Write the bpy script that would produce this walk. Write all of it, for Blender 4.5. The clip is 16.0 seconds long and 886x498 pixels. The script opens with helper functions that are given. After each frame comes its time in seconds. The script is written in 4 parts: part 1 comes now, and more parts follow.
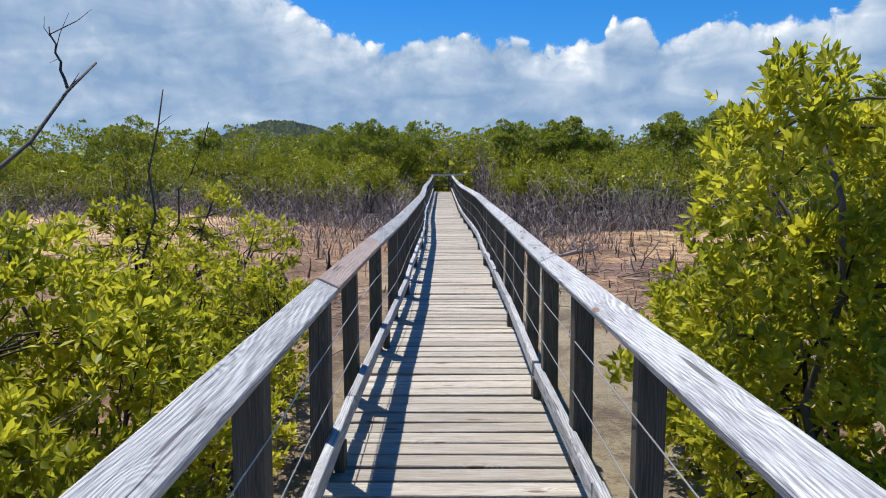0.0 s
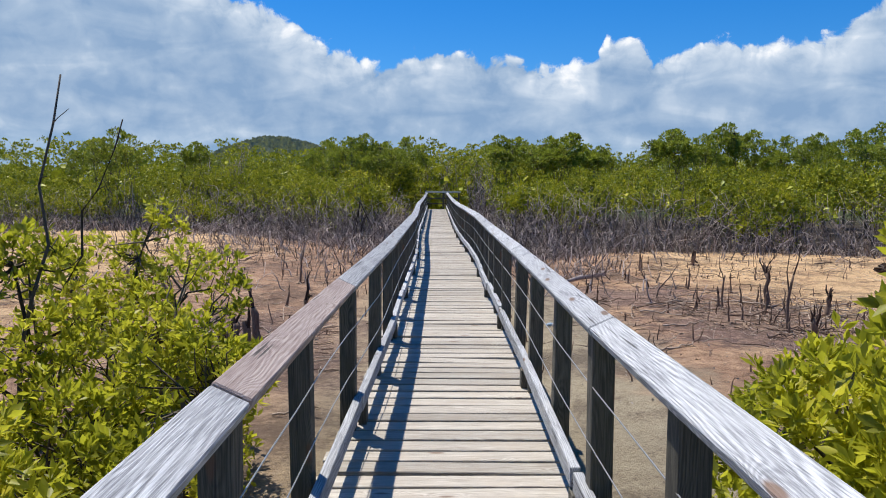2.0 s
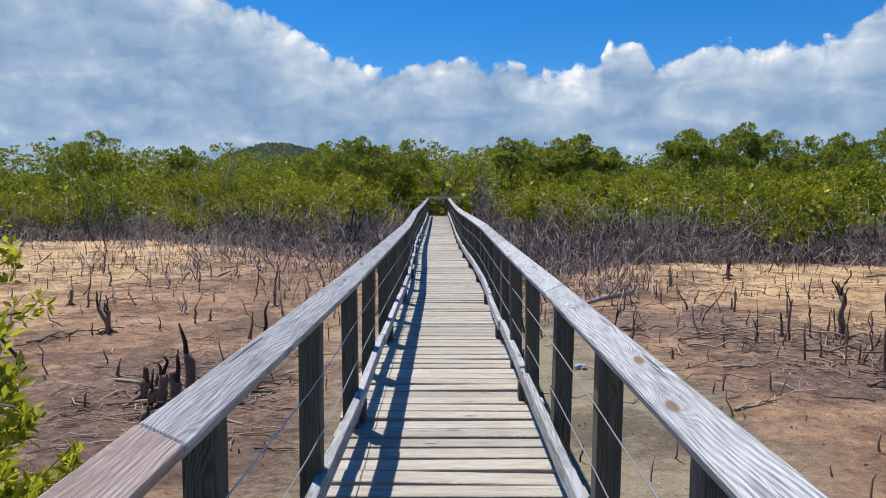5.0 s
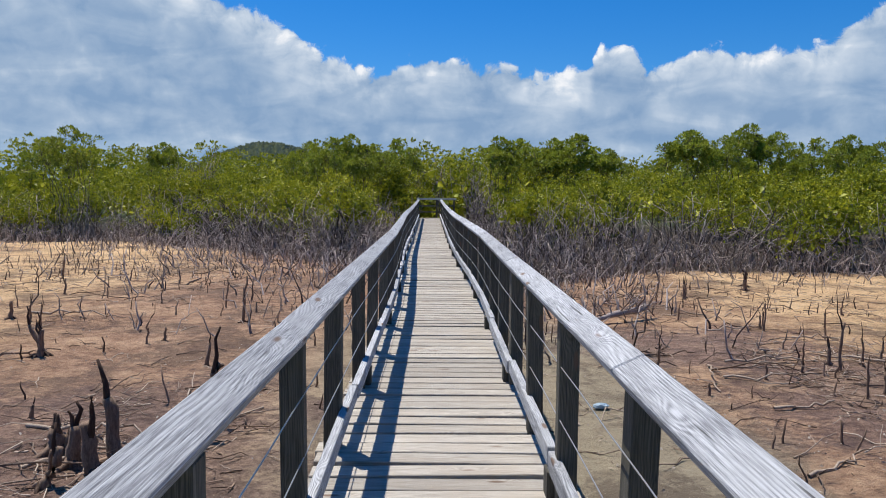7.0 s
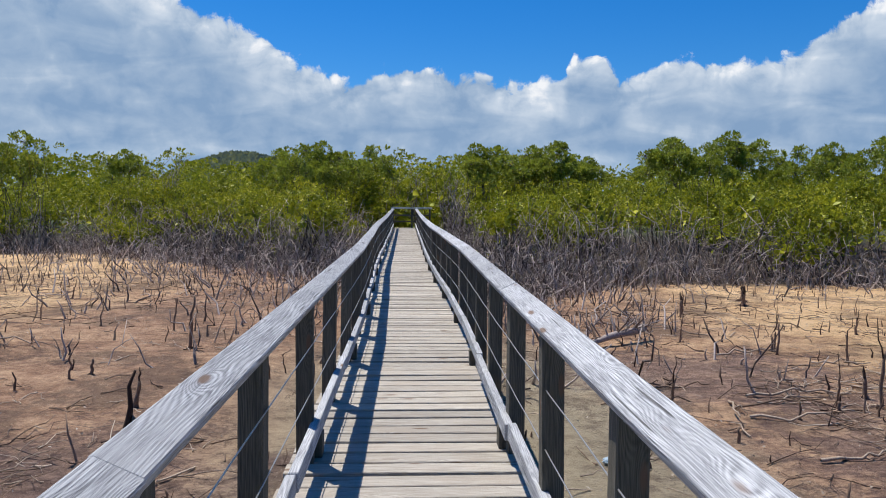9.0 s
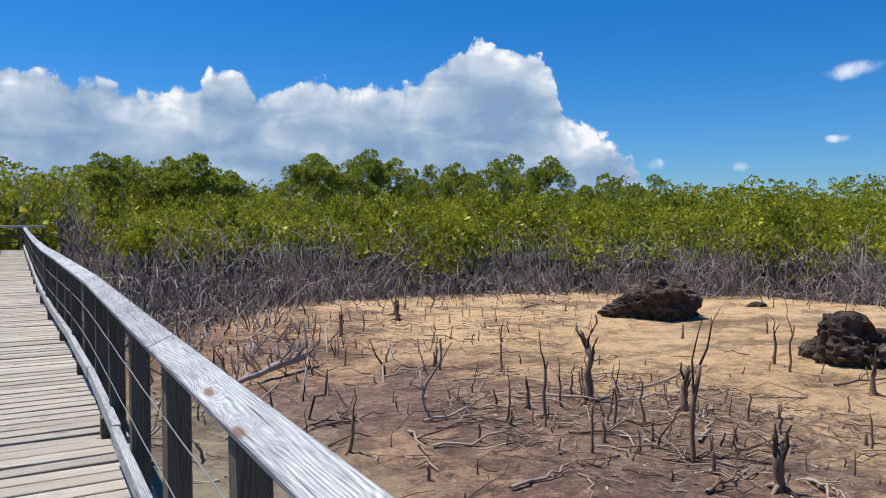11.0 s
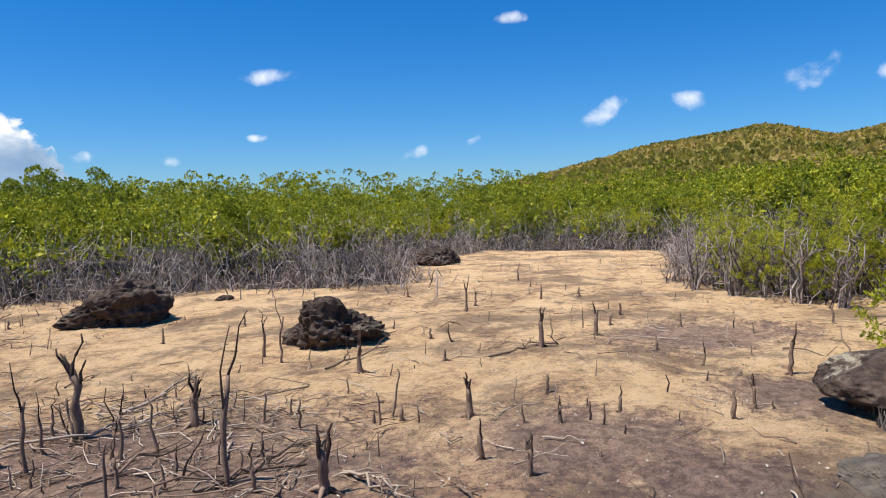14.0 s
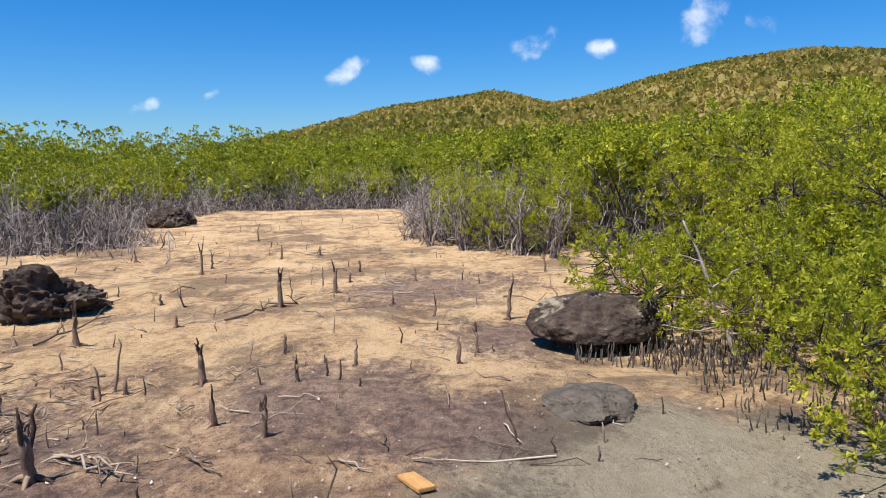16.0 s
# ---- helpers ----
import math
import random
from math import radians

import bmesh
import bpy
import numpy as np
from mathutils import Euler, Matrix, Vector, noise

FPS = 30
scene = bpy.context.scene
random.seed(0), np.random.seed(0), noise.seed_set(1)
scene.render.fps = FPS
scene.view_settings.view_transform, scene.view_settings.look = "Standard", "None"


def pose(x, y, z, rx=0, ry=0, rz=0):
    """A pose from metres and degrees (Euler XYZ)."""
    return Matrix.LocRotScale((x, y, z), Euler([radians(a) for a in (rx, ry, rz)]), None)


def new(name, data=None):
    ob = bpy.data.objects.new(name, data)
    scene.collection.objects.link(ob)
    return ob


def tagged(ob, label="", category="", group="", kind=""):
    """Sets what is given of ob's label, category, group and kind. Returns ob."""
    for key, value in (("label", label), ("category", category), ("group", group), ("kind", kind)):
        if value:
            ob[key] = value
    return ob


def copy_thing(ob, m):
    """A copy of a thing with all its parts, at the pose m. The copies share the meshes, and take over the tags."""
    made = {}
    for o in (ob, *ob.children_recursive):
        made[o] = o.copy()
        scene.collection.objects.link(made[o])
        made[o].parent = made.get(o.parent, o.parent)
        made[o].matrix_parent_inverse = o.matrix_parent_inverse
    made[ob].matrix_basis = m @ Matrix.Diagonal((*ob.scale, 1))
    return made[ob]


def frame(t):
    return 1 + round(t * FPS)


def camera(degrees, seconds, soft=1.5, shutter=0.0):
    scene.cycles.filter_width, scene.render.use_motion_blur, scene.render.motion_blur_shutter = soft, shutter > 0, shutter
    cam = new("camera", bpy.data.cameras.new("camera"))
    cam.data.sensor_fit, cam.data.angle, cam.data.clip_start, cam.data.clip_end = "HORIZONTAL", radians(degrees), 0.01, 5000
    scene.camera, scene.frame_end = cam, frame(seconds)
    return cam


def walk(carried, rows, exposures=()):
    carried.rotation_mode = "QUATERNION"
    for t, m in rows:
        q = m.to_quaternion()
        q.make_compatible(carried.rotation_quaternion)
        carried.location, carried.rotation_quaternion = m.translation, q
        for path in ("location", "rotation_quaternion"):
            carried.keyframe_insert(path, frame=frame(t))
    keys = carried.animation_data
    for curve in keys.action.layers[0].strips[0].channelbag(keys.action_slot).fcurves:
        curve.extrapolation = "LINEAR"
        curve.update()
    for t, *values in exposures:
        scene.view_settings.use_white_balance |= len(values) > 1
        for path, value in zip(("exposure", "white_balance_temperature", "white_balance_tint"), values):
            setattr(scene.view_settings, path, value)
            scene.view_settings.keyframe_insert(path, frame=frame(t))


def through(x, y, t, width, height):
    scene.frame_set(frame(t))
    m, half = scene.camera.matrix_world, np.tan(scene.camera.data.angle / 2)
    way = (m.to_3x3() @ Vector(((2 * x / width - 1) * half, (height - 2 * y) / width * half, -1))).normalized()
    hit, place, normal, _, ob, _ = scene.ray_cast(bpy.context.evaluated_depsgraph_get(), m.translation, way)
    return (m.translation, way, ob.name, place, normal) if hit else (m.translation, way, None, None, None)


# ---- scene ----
cam = camera(62.3, 16.0, soft=1.0)
METRES, EYE, TILT, LEAN, TURN = 9.0, 1.4, -6.1, 0.0, 0.0
ROWS = [
    (0.0, 0.0000, 0.0, 0.0, -0.0, 0.0, 0.0),
    (0.5, -0.0026, 0.0394, 0.0041, -0.15, 0.25, -0.15),
    (1.0, -0.0014, 0.0798, 0.009, -0.4, 0.66, -0.34),
    (1.5, -0.0028, 0.121, 0.0128, -0.44, 1.05, -0.35),
    (2.0, -0.0018, 0.1626, 0.0174, -0.49, 1.3, -0.38),
    (2.5, 0.0016, 0.2067, 0.0222, -0.6, 1.64, -0.16),
    (3.0, 0.0027, 0.252, 0.0271, -0.63, 2.03, -0.02),
    (3.5, 0.0063, 0.2952, 0.0307, -0.38, 2.21, -0.0),
    (4.0, 0.0074, 0.3395, 0.0342, -0.09, 2.08, 0.02),
    (6.5, 0.0068, 0.5546, 0.058, -0.74, 1.53, -0.49),
    (7.0, 0.0059, 0.5956, 0.0629, -0.95, 1.82, -0.49),
    (7.5, 0.0065, 0.6347, 0.0658, -0.62, 2.02, -0.61),
    (8.0, 0.0082, 0.6738, 0.0707, 0.39, 2.35, -0.95),
    (10.5, 0.0083, 0.8328, 0.0851, -20.79, 3.18, 2.2),
    (11.0, 0.0179, 0.8633, 0.0904, -30.19, 3.11, 2.99),
    (11.5, 0.0220, 0.8924, 0.0925, -39.0, 2.54, 3.9),
    (12.0, 0.0254, 0.9167, 0.0945, -45.84, 1.75, 4.61),
    (12.5, 0.0346, 0.9384, 0.098, -50.74, 1.29, 4.95),
    (13.0, 0.0408, 0.9564, 0.1, -56.59, 0.99, 5.53),
    (13.5, 0.0465, 0.9699, 0.1021, -64.46, 0.25, 6.55),
    (14.0, 0.0464, 0.9733, 0.1019, -72.34, -1.22, 7.27),
    (14.5, 0.0476, 0.9708, 0.1009, -78.5, -2.99, 7.44),
    (15.0, 0.0486, 0.9692, 0.1004, -83.45, -4.64, 7.29),
    (15.5, 0.0498, 0.9653, 0.0994, -87.79, -5.86, 7.14),
    (16.0, 0.0503, 0.9619, 0.099, -92.21, -6.86, 7.01),
]
walk(cam, [(t, pose(0, 0, EYE, TILT, LEAN, TURN) @ pose(METRES * x, METRES * y, METRES * z, 90 + pitch, roll, yaw)) for t, x, y, z, yaw, pitch, roll in ROWS],
     exposures=[(0.0, 0.22), (8.0, 0.08), (12.0, 0.16), (16.0, 0.36)])

# ---------------------------------------------------------------- light
SUN_DIR = Vector((-0.26, 0.34, 1.0)).normalized()
sun = new("sun", bpy.data.lights.new("sun", "SUN"))
sun.data.energy, sun.data.angle, sun.data.color = 5.0, radians(0.53), (1.0, 0.95, 0.86)
sun.matrix_world = Matrix.Translation((0, 0, 30)) @ SUN_DIR.to_track_quat("Z", "Y").to_matrix().to_4x4()


# ---------------------------------------------------------------- node helpers
class Nodes:
    """A small writer of node trees."""

    def __init__(self, tree):
        self.tree = tree
        tree.nodes.clear()

    def add(self, kind, ins=(), op=None):
        n = self.tree.nodes.new(kind)
        if op:
            n.operation = op
        for k, v in dict(ins).items():
            s = n.inputs[k]
            if isinstance(v, bpy.types.NodeSocket):
                self.tree.links.new(v, s)
            else:
                s.default_value = v
        return n

    def math(self, op, a, b=0.0, c=0.0):
        return self.add("ShaderNodeMath", {0: a, 1: b, 2: c}, op).outputs[0]

    def noise(self, vec, scale, detail=4.0, rough=0.55, dist=0.0):
        return self.add("ShaderNodeTexNoise", {"Vector": vec, "Scale": scale, "Detail": detail, "Roughness": rough, "Distortion": dist}).outputs[0]

    def step(self, v, lo, hi, a=0.0, b=1.0):
        n = self.add("ShaderNodeMapRange", {0: v, 1: lo, 2: hi, 3: a, 4: b})
        n.interpolation_type = "SMOOTHSTEP"
        return n.outputs[0]

    def mix(self, f, a, b, blend="MIX"):
        n = self.add("ShaderNodeMix")
        n.data_type, n.blend_type = "RGBA", blend
        for i, v in ((0, f), (6, a), (7, b)):
            if isinstance(v, bpy.types.NodeSocket):
                self.tree.links.new(v, n.inputs[i])
            else:
                n.inputs[i].default_value = (*v, 1) if isinstance(v, tuple) else v
        return n.outputs[2]

    def ramp(self, f, stops):
        n = self.add("ShaderNodeValToRGB", {0: f})
        e = n.color_ramp.elements
        while len(e) < len(stops):
            e.new(0.5)
        for el, (p, c) in zip(e, stops):
            el.position, el.color = p, (*c, 1)
        return n.outputs[0]

    def scaled(self, vec, x, y, z):
        return self.add("ShaderNodeMapping", {"Vector": vec, "Scale": (x, y, z)}).outputs[0]


def material(name, build):
    m = bpy.data.materials.new(name)
    m.use_nodes = True
    g = Nodes(m.node_tree)
    out = g.add("ShaderNodeOutputMaterial")
    g.tree.links.new(build(g), out.inputs[0])
    return m


def surface(g, colour, rough=0.8, height=None, depth=0.01, metal=0.0, spec=0.5, strength=1.0):
    ins = {"Base Color": colour if isinstance(colour, bpy.types.NodeSocket) else (*colour, 1), "Roughness": rough, "Metallic": metal, "Specular IOR Level": spec}
    if height is not None:
        ins["Normal"] = g.add("ShaderNodeBump", {"Strength": strength, "Distance": depth, "Height": height}).outputs[0]
    return g.add("ShaderNodeBsdfPrincipled", ins).outputs[0]


def obj_co(g):
    return g.add("ShaderNodeTexCoord").outputs["Object"]


def obj_random(g):
    return g.add("ShaderNodeObjectInfo").outputs["Random"]


def island_random(g):
    return g.add("ShaderNodeNewGeometry").outputs["Random Per Island"]


# ---------------------------------------------------------------- sky
world = bpy.data.worlds.new("sky")
scene.world = world
world.use_nodes = True
g = Nodes(world.node_tree)
SKY = 0.090
way = g.add("ShaderNodeTexCoord").outputs["Generated"]
sky = g.add("ShaderNodeTexSky")
sky.sky_type, sky.sun_disc = "NISHITA", False
sky.sun_elevation, sky.sun_rotation = math.asin(SUN_DIR.z), math.atan2(SUN_DIR.x, SUN_DIR.y)
sky.air_density, sky.dust_density, sky.ozone_density = 1.0, 0.3, 4.0
xyz = g.add("ShaderNodeSeparateXYZ", {0: way}).outputs
azimuth = g.math("MULTIPLY", g.math("ARCTAN2", xyz[0], xyz[1]), 180 / math.pi)
height = g.math("MULTIPLY", g.math("ARCSINE", xyz[2]), 180 / math.pi)
# billows of the cumulus: three sizes of rounded lumps
flat_way = g.add("ShaderNodeCombineXYZ", {0: azimuth, 1: height, 2: 0.0}).outputs[0]
warp = g.add("ShaderNodeTexNoise", {"Vector": flat_way, "Scale": 0.35, "Detail": 3.0}).outputs[1]
bent = g.add("ShaderNodeVectorMath", {0: flat_way, 1: g.add("ShaderNodeVectorMath", {0: warp, 1: (2.2, 2.2, 0)}, op="MULTIPLY").outputs[0]}, op="ADD").outputs[0]


def lumps(vec, scale):
    n = g.add("ShaderNodeTexVoronoi", {"Vector": vec, "Scale": scale})
    n.feature = "SMOOTH_F1"
    return g.math("SUBTRACT", 1.0, n.outputs[0])


billow = g.math("ADD", g.math("MULTIPLY", lumps(bent, 0.42), 1.3), g.math("ADD", g.math("MULTIPLY", lumps(bent, 1.05), 0.7), g.math("MULTIPLY", g.noise(bent, 1.6, 6.0, 0.62), 0.8)))
billow = g.math("SUBTRACT", billow, 1.75)
# the cloud bank's upper edge by compass direction
edge = g.add("ShaderNodeFloatCurve", {1: g.math("DIVIDE", g.math("ADD", azimuth, 60.0), 120.0)})
curve = edge.mapping.curves[0]
BANK = [(-60, 12), (-40, 16), (-22, 16), (-15, 14.2), (-11, 12.4), (-5, 10.2), (0, 10.9), (6, 10.5), (9, 9.7), (11.5, 9.7), (13.2, 11.6), (15, 11.4),
        (17, 9.8), (20.7, 11.3), (26, 10.6), (31, 13.3), (34, 14.1), (38, 12.6), (40, 8.2), (43.5, 6.4), (46, 3.6), (50, 0.5), (60, 0)]
while len(curve.points) < len(BANK):
    curve.points.new(0.5, 0.5)
for p, (a, e) in zip(curve.points, BANK):
    p.location = ((a + 60) / 120, e / 20)
    p.handle_type = "AUTO_CLAMPED"
edge.mapping.update()
top = g.math("MULTIPLY", edge.outputs[0], 20.0)
inside = g.math("SUBTRACT", g.math("ADD", top, g.math("MULTIPLY", billow, 1.9)), height)
bank = g.step(inside, 0.0, 0.55)


def puff(a, e, wide, tall, slant=0.0):
    """A small cloud of the given place and size, in degrees."""
    u = g.math("DIVIDE", g.math("SUBTRACT", azimuth, a), wide)
    v = g.math("DIVIDE", g.math("SUBTRACT", g.math("SUBTRACT", height, e), g.math("MULTIPLY", u, slant)), tall)
    r = g.math("ADD", g.math("MULTIPLY", u, u), g.math("MULTIPLY", v, v))
    return g.step(g.math("SUBTRACT", g.math("MULTIPLY", billow, 1.15), r), -0.9, 0.45)


small = None
for spec in ((59.4, 10.2, 2.9, 0.75, 0.2), (84.8, 7.0, 2.0, 1.0, 0.8), (99.8, 8.9, 2.6, 1.3, 0.3), (104.2, 8.4, 2.2, 0.9, 0), (115.6, 9.6, 2.4, 1.4, 0), (111.2, 10.0, 2.4, 1.9, 0.3), (52.2, 4.0, 1.0, 0.6, 0), (70.3, 4.4, 1.6, 0.7, 0.4),
             (91.0, 7.7, 1.7, 1.0, -0.2), (58.6, 5.7, 0.9, 0.4, 0), (75.0, 5.2, 1.0, 0.5, 0.4), (118, 11.5, 3.0, 1.6, 0.2), (46.5, 4.3, 1.2, 0.7, 0), (78, 14.2, 1.4, 0.6, 0), (160, 16, 6, 3, 0.2), (-120, 18, 7, 3, 0.2), (-90, 10, 6, 2, 0), (-150, 12, 5, 2, 0)):
    p = puff(*spec)
    small = p if small is None else g.math("MAXIMUM", small, p)
# the bank is white at its lit crown, blue-grey in its depth
depth_in = g.step(inside, 0.2, 5.0)
relief_in = g.math("MULTIPLY", g.math("ADD", billow, -0.1), g.math("SUBTRACT", 0.85, g.math("MULTIPLY", depth_in, 0.5)))
light = g.math("ADD", relief_in, g.math("SUBTRACT", 0.95, g.math("MULTIPLY", depth_in, 0.55)))
streaks = g.noise(g.scaled(flat_way, 0.16, 0.42, 1.0), 1.0, 4.0, 0.48, 0.6)
light = g.math("ADD", light, g.math("MULTIPLY", g.math("SUBTRACT", streaks, 0.5), 1.35))
shade = g.ramp(light, [(0.10, (0.24, 0.37, 0.57)), (0.45, (0.37, 0.49, 0.66)), (0.80, (0.60, 0.69, 0.81)), (1.0, (0.92, 0.94, 0.98))])
fade = g.math("MULTIPLY", bank, g.step(height, -1.0, 5.0, 0.72, 1.0))
blue = g.mix(1.0, g.add("ShaderNodeVectorMath", {0: sky.outputs[0], 3: SKY}, op="SCALE").outputs[0], (0.64, 0.88, 1.20), "MULTIPLY")
blue = g.add("ShaderNodeHueSaturation", {"Saturation": 1.19, "Color": blue}).outputs[0]
seen = g.mix(fade, blue, g.add("ShaderNodeVectorMath", {0: shade, 3: 0.92}, op="SCALE").outputs[0])
seen = g.mix(g.math("MULTIPLY", small, 0.85), seen, (0.86, 0.90, 0.95))
back = g.add("ShaderNodeBackground", {"Color": seen, "Strength": 1.0})
g.tree.links.new(back.outputs[0], g.add("ShaderNodeOutputWorld").inputs[0])


# ---------------------------------------------------------------- materials
def weathered(name, tint, dark, lit, across=0, along=1, contrast=1.0):
    """Sun-bleached softwood: growth rings that run along the piece and bend round knots, open cracks, stains."""
    stretch = [1.0, 1.0, 1.0]
    stretch[along] = 0.025

    def build(g):
        rnd = obj_random(g)
        co = g.add("ShaderNodeVectorMath", {0: obj_co(g), 1: g.add("ShaderNodeCombineXYZ", {0: g.math("MULTIPLY", rnd, 37.0), 1: g.math("MULTIPLY", rnd, 91.0), 2: rnd}).outputs[0]}, op="ADD").outputs[0]
        size = [9.0, 9.0, 9.0]
        size[along] = 2.4
        knot = g.add("ShaderNodeTexVoronoi", {"Vector": g.scaled(co, *size), "Scale": 1.0}).outputs[0]
        ring = g.step(knot, 0.02, 0.42, 1.0, 0.0)
        slow = [7.0, 7.0, 7.0]
        slow[along] = 0.9
        wander = g.noise(g.scaled(co, *slow), 1.0, 2.0, 0.4)
        u = g.math("ADD", g.add("ShaderNodeSeparateXYZ", {0: co}).outputs[across], g.math("ADD", g.math("MULTIPLY", wander, 0.16), g.math("MULTIPLY", ring, 0.05)))
        wave = g.math("ADD", 0.5, g.math("MULTIPLY", g.math("SINE", g.math("MULTIPLY", u, 560.0)), 0.5))
        fibre = g.noise(g.scaled(co, *stretch), 330.0, 3.0, 0.6)
        patchy = g.step(g.noise(g.scaled(co, *slow), 2.3, 3.0, 0.6), 0.35, 0.65, 0.04, 0.22)
        f = g.math("ADD", g.math("MULTIPLY", wave, patchy), g.math("MULTIPLY", fibre, 0.82))
        col = g.mix(g.step(f, 0.26, 0.72), dark, lit)
        blot = g.noise(co, 3.2, 5.0, 0.65)
        col = g.mix(g.step(blot, 0.42, 0.72, 0.0, 0.6), col, tint)
        col = g.mix(g.step(knot, 0.07, 0.15, 0.9, 0.0), col, (0.17, 0.105, 0.07))
        crack = g.step(g.noise(g.scaled(co, *stretch), 75.0, 1.0, 0.4), 0.24, 0.31, 0.8 * contrast, 0.0)
        col = g.mix(crack, col, (0.05, 0.045, 0.042))
        value = g.math("ADD", 0.78, g.math("MULTIPLY", rnd, 0.40))
        col = g.mix(1.0, col, g.add("ShaderNodeCombineXYZ", {0: value, 1: value, 2: value}).outputs[0], "MULTIPLY")
        return surface(g, col, 0.82, g.math("SUBTRACT", f, g.math("MULTIPLY", crack, 0.7)), 0.003, strength=0.9, spec=0.3)
    return material(name, build)


cap_wood = weathered("silvered handrail timber", (0.40, 0.405, 0.415), (0.165, 0.168, 0.18), (0.575, 0.585, 0.605))
cap_wood_warm = weathered("pinkish handrail timber", (0.47, 0.38, 0.34), (0.25, 0.18, 0.16), (0.57, 0.48, 0.44))
pale_wood = weathered("pale end rail timber", (0.66, 0.65, 0.58), (0.45, 0.44, 0.38), (0.76, 0.75, 0.68), across=1, along=0, contrast=0.5)
deck_wood = weathered("bleached deck timber", (0.40, 0.34, 0.275), (0.27, 0.235, 0.195), (0.57, 0.53, 0.465), across=1, along=0, contrast=0.5)
post_wood = weathered("dark greenish post timber", (0.11, 0.105, 0.08), (0.055, 0.052, 0.042), (0.17, 0.155, 0.125), along=2)
wire_steel = material("galvanised wire", lambda g: surface(g, (0.55, 0.54, 0.52), 0.4, metal=0.9))


def leaf_material(name, dark, mid, pale, through=0.35, gloss=0.5, patch=0.8):
    def build(g):
        rnd = island_random(g)
        big = g.noise(obj_co(g), patch, 3.0, 0.6)
        f = g.math("ADD", g.math("MULTIPLY", rnd, 0.52), g.math("MULTIPLY", g.step(big, 0.36, 0.64), 0.48))
        col = g.ramp(f, [(0.05, dark), (0.5, mid), (0.93, pale), (0.99, (0.42, 0.30, 0.06))])
        body = surface(g, col, 0.46, spec=gloss)
        glow = g.add("ShaderNodeBsdfTranslucent", {"Color": g.mix(0.45, col, (0.56, 0.57, 0.05))}).outputs[0]
        return g.add("ShaderNodeMixShader", {0: through, 1: body, 2: glow}).outputs[0]
    return material(name, build)


near_leaf = leaf_material("mangrove leaf, near", (0.10, 0.12, 0.010), (0.42, 0.42, 0.022), (0.76, 0.68, 0.07), 0.56, 0.4, 1.6)
belt_leaf = leaf_material("mangrove leaf, belt", (0.045, 0.068, 0.006), (0.24, 0.275, 0.014), (0.62, 0.58, 0.035), 0.22, 0.22, 0.9)
bush_leaf = leaf_material("mangrove leaf, bushes", (0.10, 0.12, 0.014), (0.42, 0.44, 0.03), (0.76, 0.70, 0.08), 0.5, 0.3, 1.2)
tree_leaf = leaf_material("tall tree leaf", (0.06, 0.10, 0.012), (0.19, 0.25, 0.03), (0.40, 0.46, 0.07), 0.3, 0.3)
hill_leaf = leaf_material("dry hill scrub", (0.14, 0.135, 0.035), (0.34, 0.275, 0.08), (0.46, 0.32, 0.13), 0.3, 0.05, 0.035)
# distance haze is mixed into these leaf colours as a pale blue-grey
hazy_hill_leaf = leaf_material("far hill woods, haze in the colour", (0.17, 0.21, 0.19), (0.20, 0.24, 0.21), (0.23, 0.26, 0.22), 0.2, 0.05)


def bark_material(name, dark, lit):
    def build(g):
        co = obj_co(g)
        f = g.math("ADD", g.math("MULTIPLY", g.noise(g.scaled(co, 1, 1, 0.25), 60.0, 5.0, 0.65), 0.6), g.math("MULTIPLY", island_random(g), 0.5))
        return surface(g, g.mix(g.step(f, 0.3, 0.85), dark, lit), 0.9, f, 0.006, spec=0.2)
    return material(name, build)


bark = bark_material("grey-brown mangrove bark", (0.05, 0.04, 0.032), (0.17, 0.145, 0.12))
dead_bark = bark_material("bleached dead wood", (0.085, 0.062, 0.054), (0.56, 0.475, 0.43))
stump_bark = bark_material("charred brown stump wood", (0.055, 0.034, 0.026), (0.36, 0.25, 0.18))
stick_bark = bark_material("pale driftwood sticks", (0.18, 0.125, 0.09), (0.58, 0.47, 0.37))


